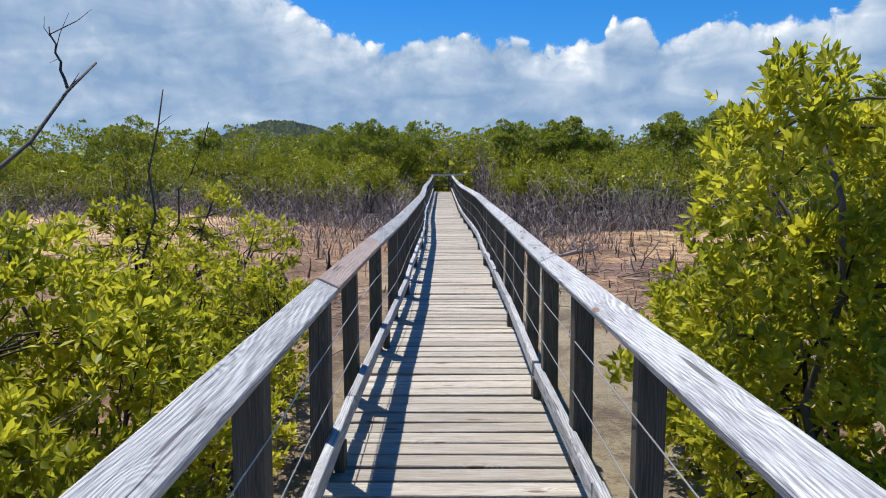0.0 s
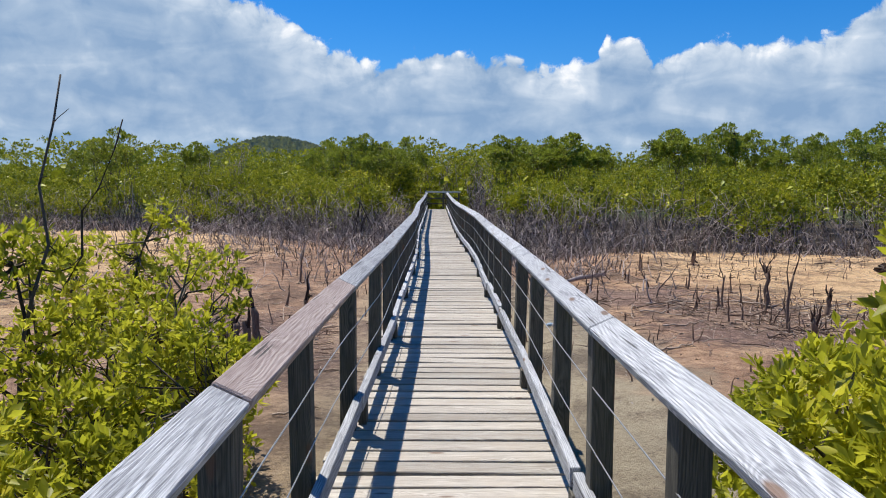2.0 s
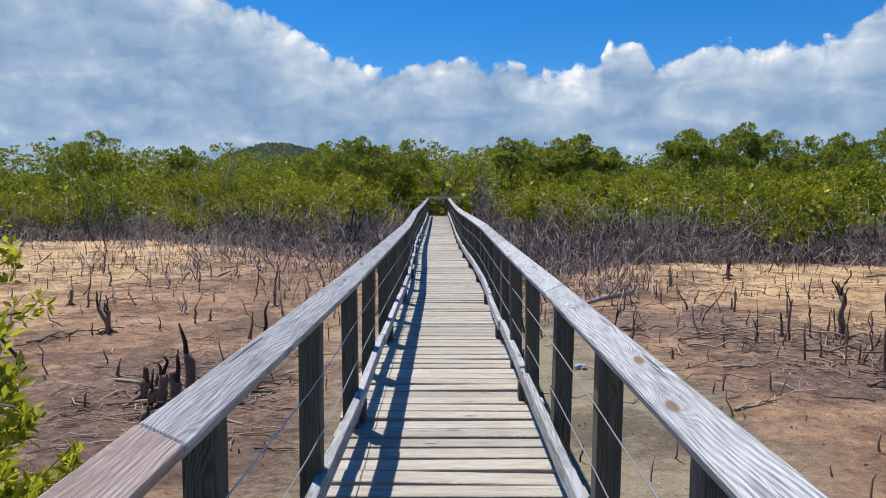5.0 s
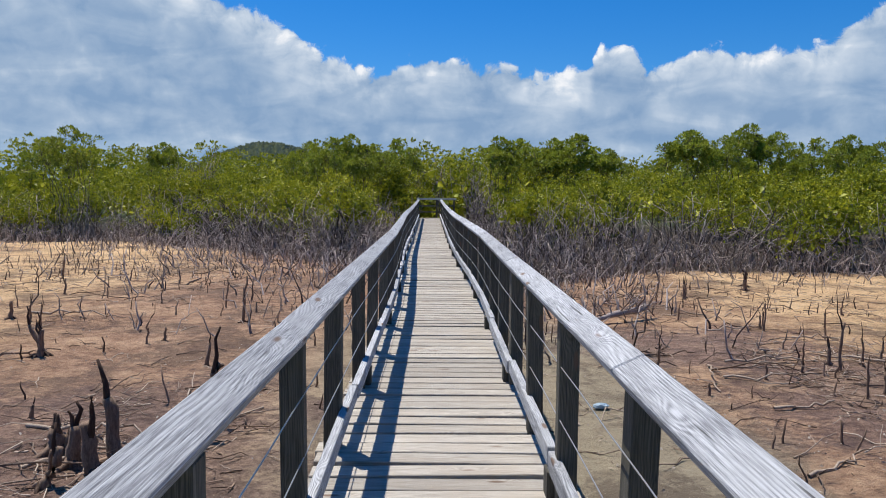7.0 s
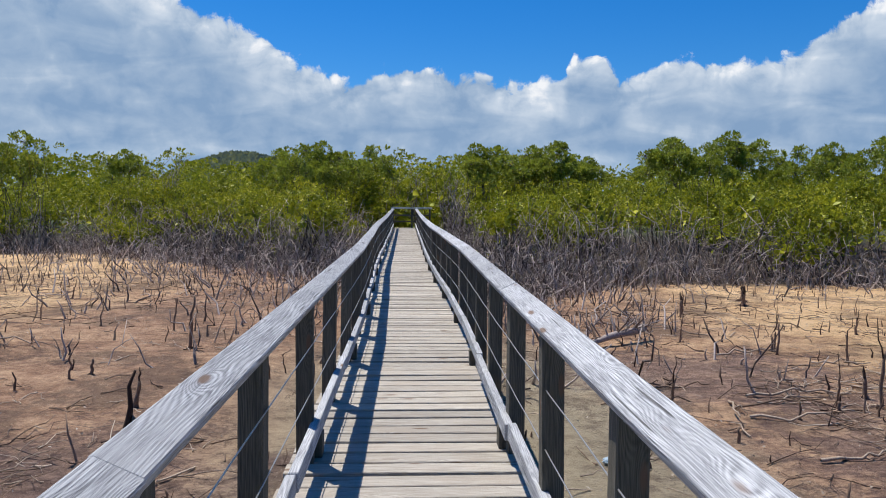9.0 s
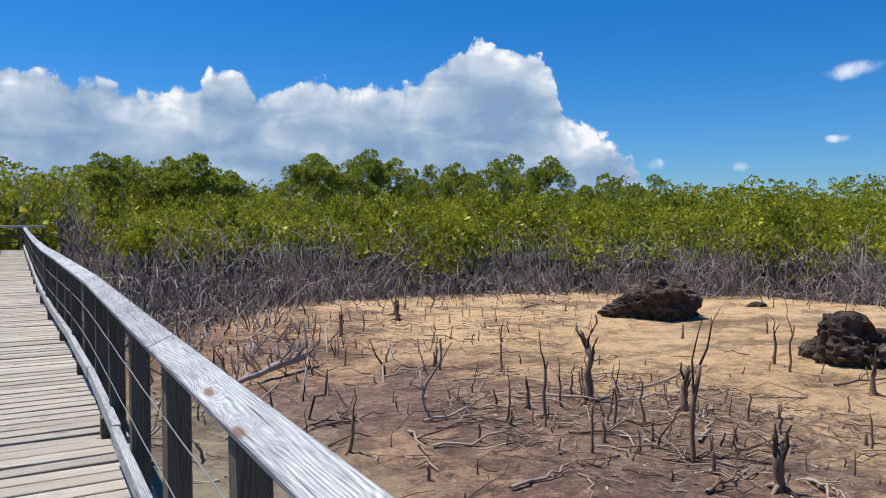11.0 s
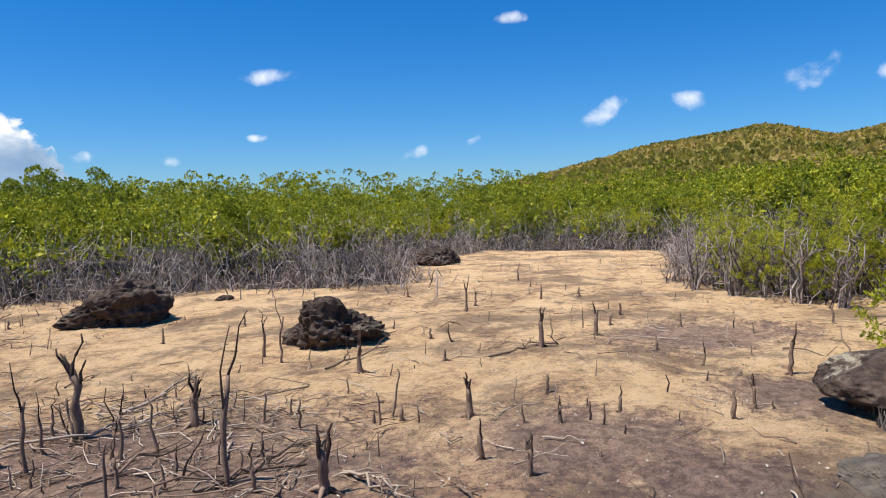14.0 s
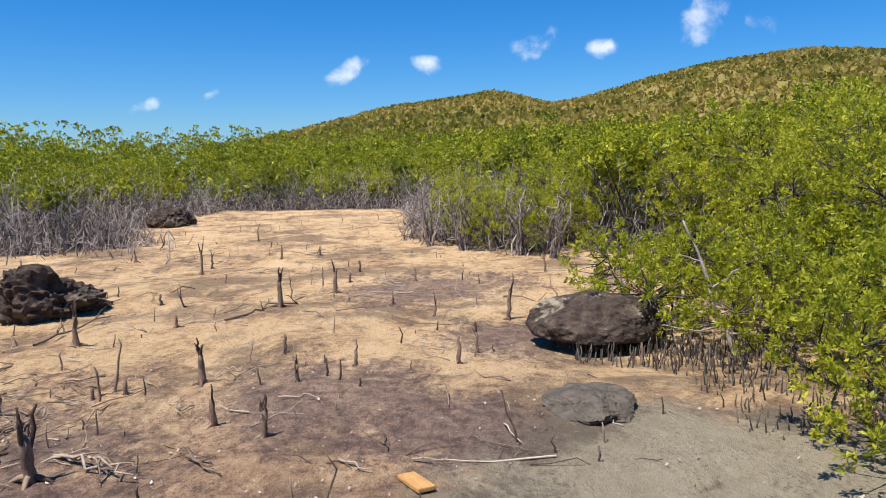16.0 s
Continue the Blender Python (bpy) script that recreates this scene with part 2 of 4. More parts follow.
def ground_build(g):
    co = obj_co(g)
    p = g.add("ShaderNodeSeparateXYZ", {0: co}).outputs
    wide = g.noise(co, 0.16, 5.0, 0.6)
    mid = g.noise(g.scaled(co, 1, 1.3, 1), 0.9, 8.0, 0.74, 0.25)
    fine = g.noise(g.scaled(co, 1, 1.2, 1), 7.0, 8.0, 0.80, 0.2)
    grit = g.noise(co, 60.0, 4.0, 0.7)
    off = g.math("ABSOLUTE", g.math("SUBTRACT", p[0], 0.05))
    # grey mud lies along the boardwalk, ochre sand further out
    sandy = g.step(g.math("ADD", g.math("SUBTRACT", off, g.step(p[0], -4.0, -1.0, 1.6, 0.0)), g.math("ADD", g.math("MULTIPLY", g.math("SUBTRACT", wide, 0.5), 7.0), g.math("MULTIPLY", g.math("SUBTRACT", mid, 0.5), 4.5))), 2.6, 7.8)
    sand = g.ramp(g.math("ADD", g.math("MULTIPLY", fine, 0.45), g.math("MULTIPLY", mid, 0.55)), [(0.36, (0.18, 0.10, 0.06)), (0.43, (0.43, 0.265, 0.14)), (0.50, (0.68, 0.45, 0.235)), (0.62, (0.77, 0.55, 0.32))])
    brown = g.ramp(g.math("ADD", g.math("MULTIPLY", fine, 0.5), g.math("MULTIPLY", mid, 0.5)), [(0.38, (0.115, 0.064, 0.045)), (0.49, (0.36, 0.21, 0.128)), (0.60, (0.59, 0.385, 0.24))])
    mud = g.ramp(g.math("ADD", g.math("MULTIPLY", fine, 0.4), g.math("MULTIPLY", wide, 0.6)), [(0.3, (0.22, 0.175, 0.115)), (0.55, (0.46, 0.385, 0.265)), (0.75, (0.55, 0.47, 0.34))])
    col = g.mix(sandy, brown, sand)
    wet = g.step(g.math("ADD", off, g.math("ADD", g.math("MULTIPLY", g.math("SUBTRACT", wide, 0.5), 3.0), g.math("MULTIPLY", g.math("SUBTRACT", mid, 0.5), 3.0))), 1.9, 3.2, 1.0, 0.0)
    along = g.step(p[1], 15.0, 19.0, 1.0, 0.0)
    wet = g.math("MULTIPLY", g.math("MULTIPLY", wet, along), g.step(p[0], -2.0, -0.4, 0.15, 1.0))
    col = g.mix(wet, col, mud)
    # the bare mud pan beside the boulder
    dx, dy = g.math("SUBTRACT", p[0], 4.6), g.math("SUBTRACT", p[1], 7.0)
    pan = g.step(g.math("ADD", g.math("SQRT", g.math("ADD", g.math("MULTIPLY", dx, dx), g.math("MULTIPLY", dy, dy))), g.math("MULTIPLY", g.math("SUBTRACT", mid, 0.5), 2.4)), 1.3, 1.9, 1.0, 0.0)
    col = g.mix(pan, col, mud)
    # dark stain of algae and rotted litter
    stain = g.step(g.noise(co, 0.55, 9.0, 0.76, 0.4), 0.475, 0.59)
    col = g.mix(g.math("MULTIPLY", stain, 0.62), col, (0.085, 0.056, 0.043))
    # mauve-brown rotten mud round the dead stands
    rot = None
    for cx, cy, rad in ((5.0, 12.5, 2.1), (6.8, 9.6, 1.2), (3.6, 15.2, 1.6), (5.9, 8.6, 0.8), (-2.6, 11.0, 2.4), (8.7, 7.6, 1.0), (12.5, 8.4, 1.6)):
        ax, ay = g.math("SUBTRACT", p[0], cx), g.math("SUBTRACT", p[1], cy)
        reach = g.math("DIVIDE", g.math("SQRT", g.math("ADD", g.math("MULTIPLY", ax, ax), g.math("MULTIPLY", ay, ay))), rad)
        rot = reach if rot is None else g.math("MINIMUM", rot, reach)
    rot = g.step(g.math("ADD", rot, g.math("ADD", g.math("MULTIPLY", g.math("SUBTRACT", mid, 0.5), 2.6), g.math("MULTIPLY", g.math("SUBTRACT", fine, 0.5), 2.4))), 0.55, 1.25, 0.72, 0.0)
    col = g.mix(rot, col, g.mix(g.step(fine, 0.4, 0.62), (0.115, 0.072, 0.062), (0.33, 0.22, 0.175)))
    # crumbs of rotted leaf and twig, in drifts
    drift_of = g.step(g.noise(co, 1.6, 6.0, 0.72), 0.44, 0.60)
    crumbs = g.step(g.noise(g.scaled(co, 1, 1.4, 1), 26.0, 5.0, 0.72, 0.5), 0.52, 0.60)
    col = g.mix(g.math("MULTIPLY", crumbs, g.math("ADD", 0.12, g.math("MULTIPLY", drift_of, 0.42))), col, (0.085, 0.055, 0.045))
    pale_bits = g.step(g.noise(co, 48.0, 3.0, 0.6), 0.64, 0.70, 0.0, 0.5)
    col = g.mix(pale_bits, col, (0.62, 0.52, 0.40))
    # dark floor under the mangroves: their shade, put into the ground colour
    thicket_shade = g.add("ShaderNodeAttribute")
    thicket_shade.attribute_name = "thicket_shade"
    col = g.mix(g.step(g.math("ADD", thicket_shade.outputs["Fac"], g.math("MULTIPLY", g.math("SUBTRACT", mid, 0.5), 0.9)), 0.2, 0.8), col, (0.055, 0.04, 0.032))
    # far away the ground is all undergrowth
    far = g.step(g.add("ShaderNodeVectorMath", {0: co}, op="LENGTH").outputs["Value"], 45, 70)
    col = g.mix(far, col, (0.06, 0.075, 0.025))
    h = g.math("ADD", g.math("MULTIPLY", fine, 0.6), g.math("ADD", g.math("MULTIPLY", grit, 0.22), g.math("MULTIPLY", mid, 0.8)))
    return surface(g, col, 0.9, h, 0.10, spec=0.25)


ground_mat = material("ochre sand and grey mud", ground_build)


def rock_build(g, pale=0.3):
    co = obj_co(g)
    f = g.noise(co, 5.0, 7.0, 0.7, 0.6)
    pits = g.add("ShaderNodeTexVoronoi", {"Vector": co, "Scale": 9.0}).outputs[0]
    up = g.add("ShaderNodeSeparateXYZ", {0: g.add("ShaderNodeNewGeometry").outputs["Normal"]}).outputs[2]
    col = g.ramp(f, [(0.3, (0.02, 0.014, 0.012)), (0.5, (0.075, 0.053, 0.042)), (0.8, (0.19, 0.145, 0.11))])
    lichen = g.math("MULTIPLY", g.step(g.noise(co, 2.2, 6.0, 0.75), 0.53, 0.63), g.step(up, 0.35, 0.8))
    return surface(g, g.mix(g.math("MULTIPLY", lichen, pale), col, (0.42, 0.37, 0.27)), 0.95, g.math("ADD", f, g.math("MULTIPLY", pits, 0.7)), 0.06, spec=0.2)


rock_mat = material("pitted dark rock", rock_build)
boulder_mat = material("boulder rock with lichen", lambda g: rock_build(g, 0.75))
clay_mat = material("dark mud clod", lambda g: surface(g, g.ramp(g.noise(obj_co(g), 9.0, 6.0, 0.7), [(0.3, (0.05, 0.04, 0.03)), (0.7, (0.21, 0.17, 0.13))]), 0.9, g.noise(obj_co(g), 14.0, 6.0, 0.7), 0.05))
plank_mat = weathered("orange cut plank", (0.55, 0.30, 0.10), (0.36, 0.17, 0.05), (0.62, 0.36, 0.14), across=1, along=0)
litter_mat = material("faded blue plastic", lambda g: surface(g, g.mix(g.noise(obj_co(g), 20.0), (0.25, 0.36, 0.46), (0.42, 0.52, 0.58)), 0.5))
shell_mat = material("bleached shell and leaf litter", lambda g: surface(g, g.mix(island_random(g), (0.30, 0.23, 0.17), (0.55, 0.49, 0.42)), 0.8))


# ---------------------------------------------------------------- mesh helpers
def mesh_of(name, verts, faces, mat, smooth=False):
    me = bpy.data.meshes.new(name)
    verts, faces = np.asarray(verts, np.float32), np.asarray(faces, np.int32)
    k = faces.shape[1]
    me.vertices.add(len(verts))
    me.vertices.foreach_set("co", verts.ravel())
    me.loops.add(faces.size)
    me.loops.foreach_set("vertex_index", faces.ravel())
    me.polygons.add(len(faces))
    me.polygons.foreach_set("loop_start", np.arange(0, faces.size, k, dtype=np.int32))
    if smooth:
        me.polygons.foreach_set("use_smooth", np.ones(len(faces), bool))
    me.materials.append(mat)
    me.update(calc_edges=True)
    me.validate()
    return me


def part(name, me, parent, label=""):
    ob = new(name, me)
    ob.parent = parent
    return tagged(ob, label)


class Pile:
    """Gathers triangles of many small pieces into one mesh."""

    def __init__(self):
        self.v, self.f, self.n = [], [], 0

    def add(self, v, f):
        self.v.append(np.asarray(v, float))
        self.f.append(np.asarray(f, int) + self.n)
        self.n += len(v)

    def mesh(self, name, mat, smooth=False):
        return mesh_of(name, np.concatenate(self.v), np.concatenate(self.f), mat, smooth)


def unit(a):
    return a / np.maximum(np.linalg.norm(a, axis=-1, keepdims=True), 1e-9)


def tube(points, radii, sides=5):
    """A tapered limb along points, as triangles."""
    p, r = np.asarray(points, float), np.asarray(radii, float)
    d = unit(np.gradient(p, axis=0))
    a = unit(np.cross(d, np.where(np.abs(d[:, 2:3]) > 0.9, [[1.0, 0, 0]], [[0, 0, 1.0]])))
    b = np.cross(d, a)
    t = np.arange(sides) * 2 * math.pi / sides
    ring = p[:, None] + r[:, None, None] * (np.cos(t)[None, :, None] * a[:, None] + np.sin(t)[None, :, None] * b[:, None])
    v = ring.reshape(-1, 3)
    i, j = np.meshgrid(np.arange(len(p) - 1), np.arange(sides), indexing="ij")
    k = (j + 1) % sides
    q = np.stack([i * sides + j, i * sides + k, (i + 1) * sides + k, (i + 1) * sides + j], -1).reshape(-1, 4)
    e = (len(p) - 1) * sides
    cap = [[e, e + m, e + m + 1] for m in range(1, sides - 1)]
    return v, np.concatenate([q[:, [0, 1, 2]], q[:, [0, 2, 3]], np.array(cap)])


def crooked(rng, a, b, steps=5, bend=0.12):
    """Points from a to b on a wandering line."""
    a, b = np.asarray(a, float), np.asarray(b, float)
    t = np.linspace(0, 1, steps)[:, None]
    w = rng.normal(0, 1, (steps, 3)) * np.linalg.norm(b - a) * bend
    w[0] = 0
    return a + (b - a) * t + w * np.sin(t * math.pi * 0.75)


def leaves(rng, at, out, size, per, shape=0.42, spread=0.75):
    """Rosettes of folded leaves: at each place, per leaves that fan out round the direction out."""
    n = len(at)
    at, out = np.repeat(at, per, 0), np.repeat(out, per, 0)
    axis = unit(out * 0.75 + rng.normal(0, spread, (n * per, 3)) + [0, 0, 0.18])
    side = unit(np.cross(axis, rng.normal(0, 1, (n * per, 3)) * 1.1 + [0, 0, 0.9]))
    up = np.cross(side, axis)
    ln = size * rng.uniform(0.65, 1.25, (n * per, 1))
    wd = ln * shape * rng.uniform(0.8, 1.15, (n * per, 1)) * 0.5
    base = at + axis * ln * 0.15
    v = np.stack([base, base + axis * ln * 0.55 + side * wd + up * wd * 0.35, base + axis * ln, base + axis * ln * 0.55 - side * wd + up * wd * 0.35], 1)
    f = np.arange(n * per)[:, None] * 4
    return v.reshape(-1, 3), np.concatenate([f + [0, 1, 2], f + [0, 2, 3]])


def shell(rng, blobs, n, inner=0.55, lift=0.25):
    """Places in the outer part of a union of ellipsoids, with the way outward."""
    blobs = np.asarray(blobs, float)
    w = (blobs[:, 3] * blobs[:, 4] + blobs[:, 5] ** 2)
    k = rng.choice(len(blobs), n, p=w / w.sum())
    d = unit(rng.normal(0, 1, (n, 3)) + [0, 0, lift])
    r = rng.uniform(inner, 1.05, (n, 1)) ** 0.6
    return blobs[k, :3] + d * r * blobs[k, 3:6], d


def sprigs(rng, blobs, n, each, reach, inner=0.42):
    """Places of n rosettes gathered on upright leafy shoots in the outer part of a union of ellipsoids."""
    c, d = shell(rng, blobs, max(1, n // each), inner, 0.35)
    axis = unit(d * 0.55 + rng.normal(0, 0.32, d.shape) + [0, 0, 0.75])
    c, axis = np.repeat(c, each, 0), np.repeat(axis, each, 0)
    t = rng.uniform(-1, 1, (len(c), 1)) * reach
    return c + axis * t + rng.normal(0, reach * 0.24, c.shape), unit(axis + rng.normal(0, 0.35, axis.shape))


def canopy(rng, x, y, z, r, k, m, size, per):
    """A mangrove crown: k umbrella-like clumps of leaf rosettes on a dome, with open shade between them."""
    a, u = rng.uniform(0, 2 * math.pi, k), np.sqrt(rng.random(k))
    c = np.stack([x + np.cos(a) * u * r, y + np.sin(a) * u * r, z + 0.62 * r * (1 - u * u) + rng.normal(0, 0.14, k)], -1)
    cr = rng.uniform(0.22, 0.50, (k, 1, 1))
    d = unit(rng.normal(0, 1, (k, m, 3)) * [1, 1, 0.8] + [0, 0, 0.75])
    at = c[:, None] + d * cr * [1, 1, 0.62] * rng.uniform(0.75, 1.05, (k, m, 1))
    return leaves(rng, at.reshape(-1, 3), d.reshape(-1, 3), size, per, 0.5, 0.55)


# ---------------------------------------------------------------- plan of the clearing
MIDDLE, END, PITCH = 0.05, 41.0, 0.163
CLEARING = np.array([(1.6, 20.5), (2.3, 21.5), (4.5, 23.6), (7.5, 25.2), (12, 24.6), (14, 23.4), (17.5, 20), (18.2, 16.8), (20, 15.8), (25, 18.2), (35, 17.6), (34, 9), (30, 8.8),
                     (20, 8.8), (18, 7.5), (16.2, 6), (17.5, 5), (16, 4.2), (12, 4.6), (9, 4.6), (6.6, 4.6), (5.2, 4.6), (4.2, 3.5), (3.2, 1), (3, -8), (-30, -8), (-30, 33), (-16.8, 34), (-13, 35.5), (-6, 30), (-2.2, 26.4), (-1.5, 24)])


def belt_depth(p):
    """Distance of plan points from the clearing's edge, positive in the thicket."""
    a, b = CLEARING, np.roll(CLEARING, -1, 0)
    best = np.full(len(p), 1e9)
    odd = np.zeros(len(p), bool)
    for (ax, ay), (bx, by) in zip(a, b):
        d = np.array([bx - ax, by - ay])
        t = np.clip(((p - [ax, ay]) @ d) / (d @ d), 0, 1)
        best = np.minimum(best, np.linalg.norm(p - ([ax, ay] + t[:, None] * d), axis=1))
        cross_y = (ay > p[:, 1]) != (by > p[:, 1])
        odd ^= cross_y & (p[:, 0] < (bx - ax) * (p[:, 1] - ay) / (by - ay + 1e-12) + ax)
    depth = np.where(odd, -best, best)
    walk_gap = np.abs(p[:, 0] - MIDDLE) - 1.15
    return np.where((p[:, 1] < END + 3) & (p[:, 1] > -3), np.minimum(depth, walk_gap), depth)


# ---------------------------------------------------------------- ground
GROUND = -0.65


def spaced(near_lo, near_hi, step, far):
    mid = np.arange(near_lo, near_hi + step / 2, step)
    out = [step]
    while sum(out) < far:
        out.append(out[-1] * 1.22)
    run = np.cumsum(out)
    return np.concatenate([(near_lo - run)[::-1], mid, near_hi + run])


def relief(x, y):
    """Height of the mud flat."""
    h = 0.035 * np.sin(x * 0.9 + 1.3 * np.sin(y * 0.5)) * np.sin(y * 0.75 + 0.8 * np.sin(x * 0.6))
    return GROUND + h + 0.018 * np.sin(x * 2.7 + y * 1.3) * np.sin(y * 3.1 - x * 0.9)


gx, gy = spaced(-10, 22, 0.16, 3000), spaced(-1, 27, 0.16, 3000)
X, Y = np.meshgrid(gx, gy)
rng = np.random.default_rng(5)
Z = relief(X, Y) + rng.normal(0, 0.007, X.shape)
Z = np.where((np.abs(X) > 60) | (np.abs(Y) > 70), GROUND, Z)
nx = len(gx)
i, j = np.meshgrid(np.arange(len(gy) - 1), np.arange(nx - 1), indexing="ij")
quads = np.stack([i * nx + j, i * nx + j + 1, (i + 1) * nx + j + 1, (i + 1) * nx + j], -1).reshape(-1, 4)
ground = new("ground", mesh_of("ground", np.stack([X, Y, Z], -1).reshape(-1, 3), quads, ground_mat, True))
# how strongly the thicket's shade is painted on each ground point
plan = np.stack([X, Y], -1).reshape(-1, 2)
thicket_shade = ground.data.attributes.new("thicket_shade", "FLOAT", "POINT")
thicket_shade.data.foreach_set("value", np.clip(belt_depth(plan) / 1.2 + 0.3, 0, 1).astype(np.float32))
tagged(ground, "ochre sand and grey mud of a tidal flat", "ground", kind="structure")

# ---------------------------------------------------------------- boardwalk
def box_mesh(name, sx, sy, sz, mat, bevel=0.004):
    bm = bmesh.new()
    bmesh.ops.create_cube(bm, size=1, matrix=Matrix.Diagonal((sx, sy, sz, 1)))
    if bevel:
        bmesh.ops.bevel(bm, geom=bm.edges[:], offset=bevel, segments=1, affect="EDGES")
    me = bpy.data.meshes.new(name)
    bm.to_mesh(me)
    bm.free()
    me.materials.append(mat)
    return me


def empty(name, x=0, y=0, z=0):
    ob = new(name)
    ob.matrix_world = pose(x, y, z)
    ob.empty_display_size = 0.2
    return ob


rng = np.random.default_rng(11)


def sag(y):
    """The gentle rise and fall of the deck along its length."""
    far = min(1.0, max(0.0, (y - 15.0) / 26.0))
    return (0.006 * math.sin(y * 0.9) - 0.02 * math.sin(y * 0.23 + 0.5)) * (1 - far) + 0.01 + 0.20 * far ** 1.6


def ease(y):
    """From 0 to 1 where the boardwalk shifts a little sideways."""
    t = min(1.0, max(0.0, (y - 4.5) / 2.7))
    return t * t * (3 - 2 * t)


def drift(y, side=0):
    """Sideways shift of the deck (0), the railing at -x (-1) and the one at +x (1)."""
    t = min(1.0, max(0.0, (y - 14.0) / 9.0))
    bow = 0.03 * math.exp(-((y - 14.5) / 3.2) ** 2) - 0.10 * t * t * (3 - 2 * t) - 0.035 * min(1.0, max(0.0, (y - 23) / 18))
    return ease(y) * {0: 0.05, -1: 0.08, 1: 0.03}[side] + bow


deck = tagged(empty("boardwalk_deck", MIDDLE, 0, 0), "straight timber boardwalk deck of bleached cross boards", "boardwalk", kind="structure")
boards = [box_mesh("deck_board", 1.30, PITCH - 0.023 - 0.004 * k, 0.038, deck_wood, 0.004) for k in range(4)]
count = int((END + 2.5) / PITCH)
for n in range(count):
    y = -2.5 + (n + 0.5) * PITCH
    b = part("deck_board", boards[n % 4], deck)
    b.matrix_world = pose(MIDDLE + drift(y) + rng.normal(0, 0.006), y, -0.018 + sag(y) + rng.normal(0, 0.0022), rng.normal(0, 0.5), rng.normal(0, 0.25), rng.normal(0, 0.25))
span = (END + 2.5) / 14
joist = box_mesh("joist", 0.05, span, 0.15, post_wood)
for x in (-0.5, 0.0, 0.5):
    for n in range(14):
        a, b = -2.5 + n * span, -2.5 + (n + 1) * span
        rise = math.degrees(math.atan2(sag(b) - sag(a), span))
        part("joist", joist, deck, "dark joist under the deck").matrix_world = pose(MIDDLE + (drift(a) + drift(b)) / 2 + x, (a + b) / 2, -0.130 + (sag(a) + sag(b)) / 2, rise, 0, 0)

cap_meshes = {}


def railing(side, first, spacing, joints, warm):
    """One side's railing: posts, sloping handrail boards, two wires and a raised kerb rail."""
    rail = tagged(empty("railing", MIDDLE + side * 0.585, 0, 0), "weathered timber post railing with sloping handrail and two wires", "railing", group="boardwalk railings")
    post = box_mesh("post", 0.09, 0.092, 1.86, post_wood, 0.005)
    y = first
    k = 0
    while y < END:
        p = part("post", post, rail, "dark greenish timber post")
        p.matrix_world = pose(MIDDLE + drift(y, side) + side * 0.60 + rng.normal(0, 0.006), y + rng.normal(0, 0.02), sag(y) - 0.085, rng.normal(0, 0.7), rng.normal(0, 0.7), rng.normal(0, 2))
        if k % 2 == 0:
            block = part("block", box_mesh("block", 0.05, 0.10, 0.13, post_wood), rail)
            block.matrix_world = pose(MIDDLE + drift(y, side) + side * 0.535, y + 0.10, sag(y) + 0.065)
        y += spacing
        k += 1
    for n, (a, b) in enumerate(zip(joints, joints[1:])):
        me = cap_meshes.setdefault(round(b - a, 2), [None, None])
        w = 1 if n == warm else 0
        if me[w] is None:
            me[w] = box_mesh("handrail_board", 0.108, b - a - 0.004, 0.042, cap_wood_warm if w else cap_wood, 0.005)
        c = part("handrail_board", me[w], rail, "pinkish newer handrail board" if w else "silver-grey handrail board with knots")
        m = (a + b) / 2
        rise = math.degrees(math.atan2(sag(b) - sag(a), b - a))
        swing = math.degrees(math.atan2(drift(a, side) - drift(b, side), b - a))
        c.matrix_world = pose(MIDDLE + (drift(a, side) + drift(b, side)) / 2 + side * 0.565 + rng.normal(0, 0.003), m, 0.895 + (sag(a) + sag(b)) / 2 + rng.normal(0, 0.002), rise, 0, swing + rng.normal(0, 0.08)) @ pose(0, 0, 0, 0, -side * 25, 0)
    y = joints[0]
    while y < END - 0.5:
        ln = float(rng.choice([1.8, 2.4, 2.7]))
        ln = min(ln, END - y)
        kb = part("kerb_rail", box_mesh("kerb_rail", 0.045, ln - 0.01, 0.09, cap_wood), rail, "grey raised kerb rail")
        swing = math.degrees(math.atan2(drift(y, side) - drift(y + ln, side), ln))
        kb.matrix_world = pose(MIDDLE + (drift(y, side) + drift(y + ln, side)) / 2 + side * (0.54 + rng.normal(0, 0.004)), y + ln / 2, 0.175 + (sag(y) + sag(y + ln)) / 2 + rng.normal(0, 0.005), math.degrees(math.atan2(sag(y + ln) - sag(y), ln)), 0, swing + rng.normal(0, 0.1))
        y += ln
    for z in (0.40, 0.64):
        ys = np.arange(joints[0], END, 0.44)
        pts = [(MIDDLE + drift(q, side) + side * 0.550, q, z + sag(q) - 0.006 * abs(math.sin(q * 3.5))) for q in ys]
        part("wire", mesh_of("wire", *tube(pts, [0.0028] * len(pts), 5), wire_steel, True), rail, "thin galvanised wire").matrix_world = Matrix()
    return rail


right_joints = [-2.4, 0.9, 4.2, 7.5, 10.8, 14.1, 17.4, 20.7, 24.0, 27.3, 30.6, 33.9, 37.2, 41.0]
left_joints = [-2.2, 0.5, 3.2, 5.3, 8.0, 11.0, 14.0, 17.0, 20.0, 23.0, 26.0, 29.0, 32.0, 35.0, 38.0, 41.0]
railing(1, -1.91, 1.05, right_joints, -1)
railing(-1, -1.63, 1.22, left_joints, 2)

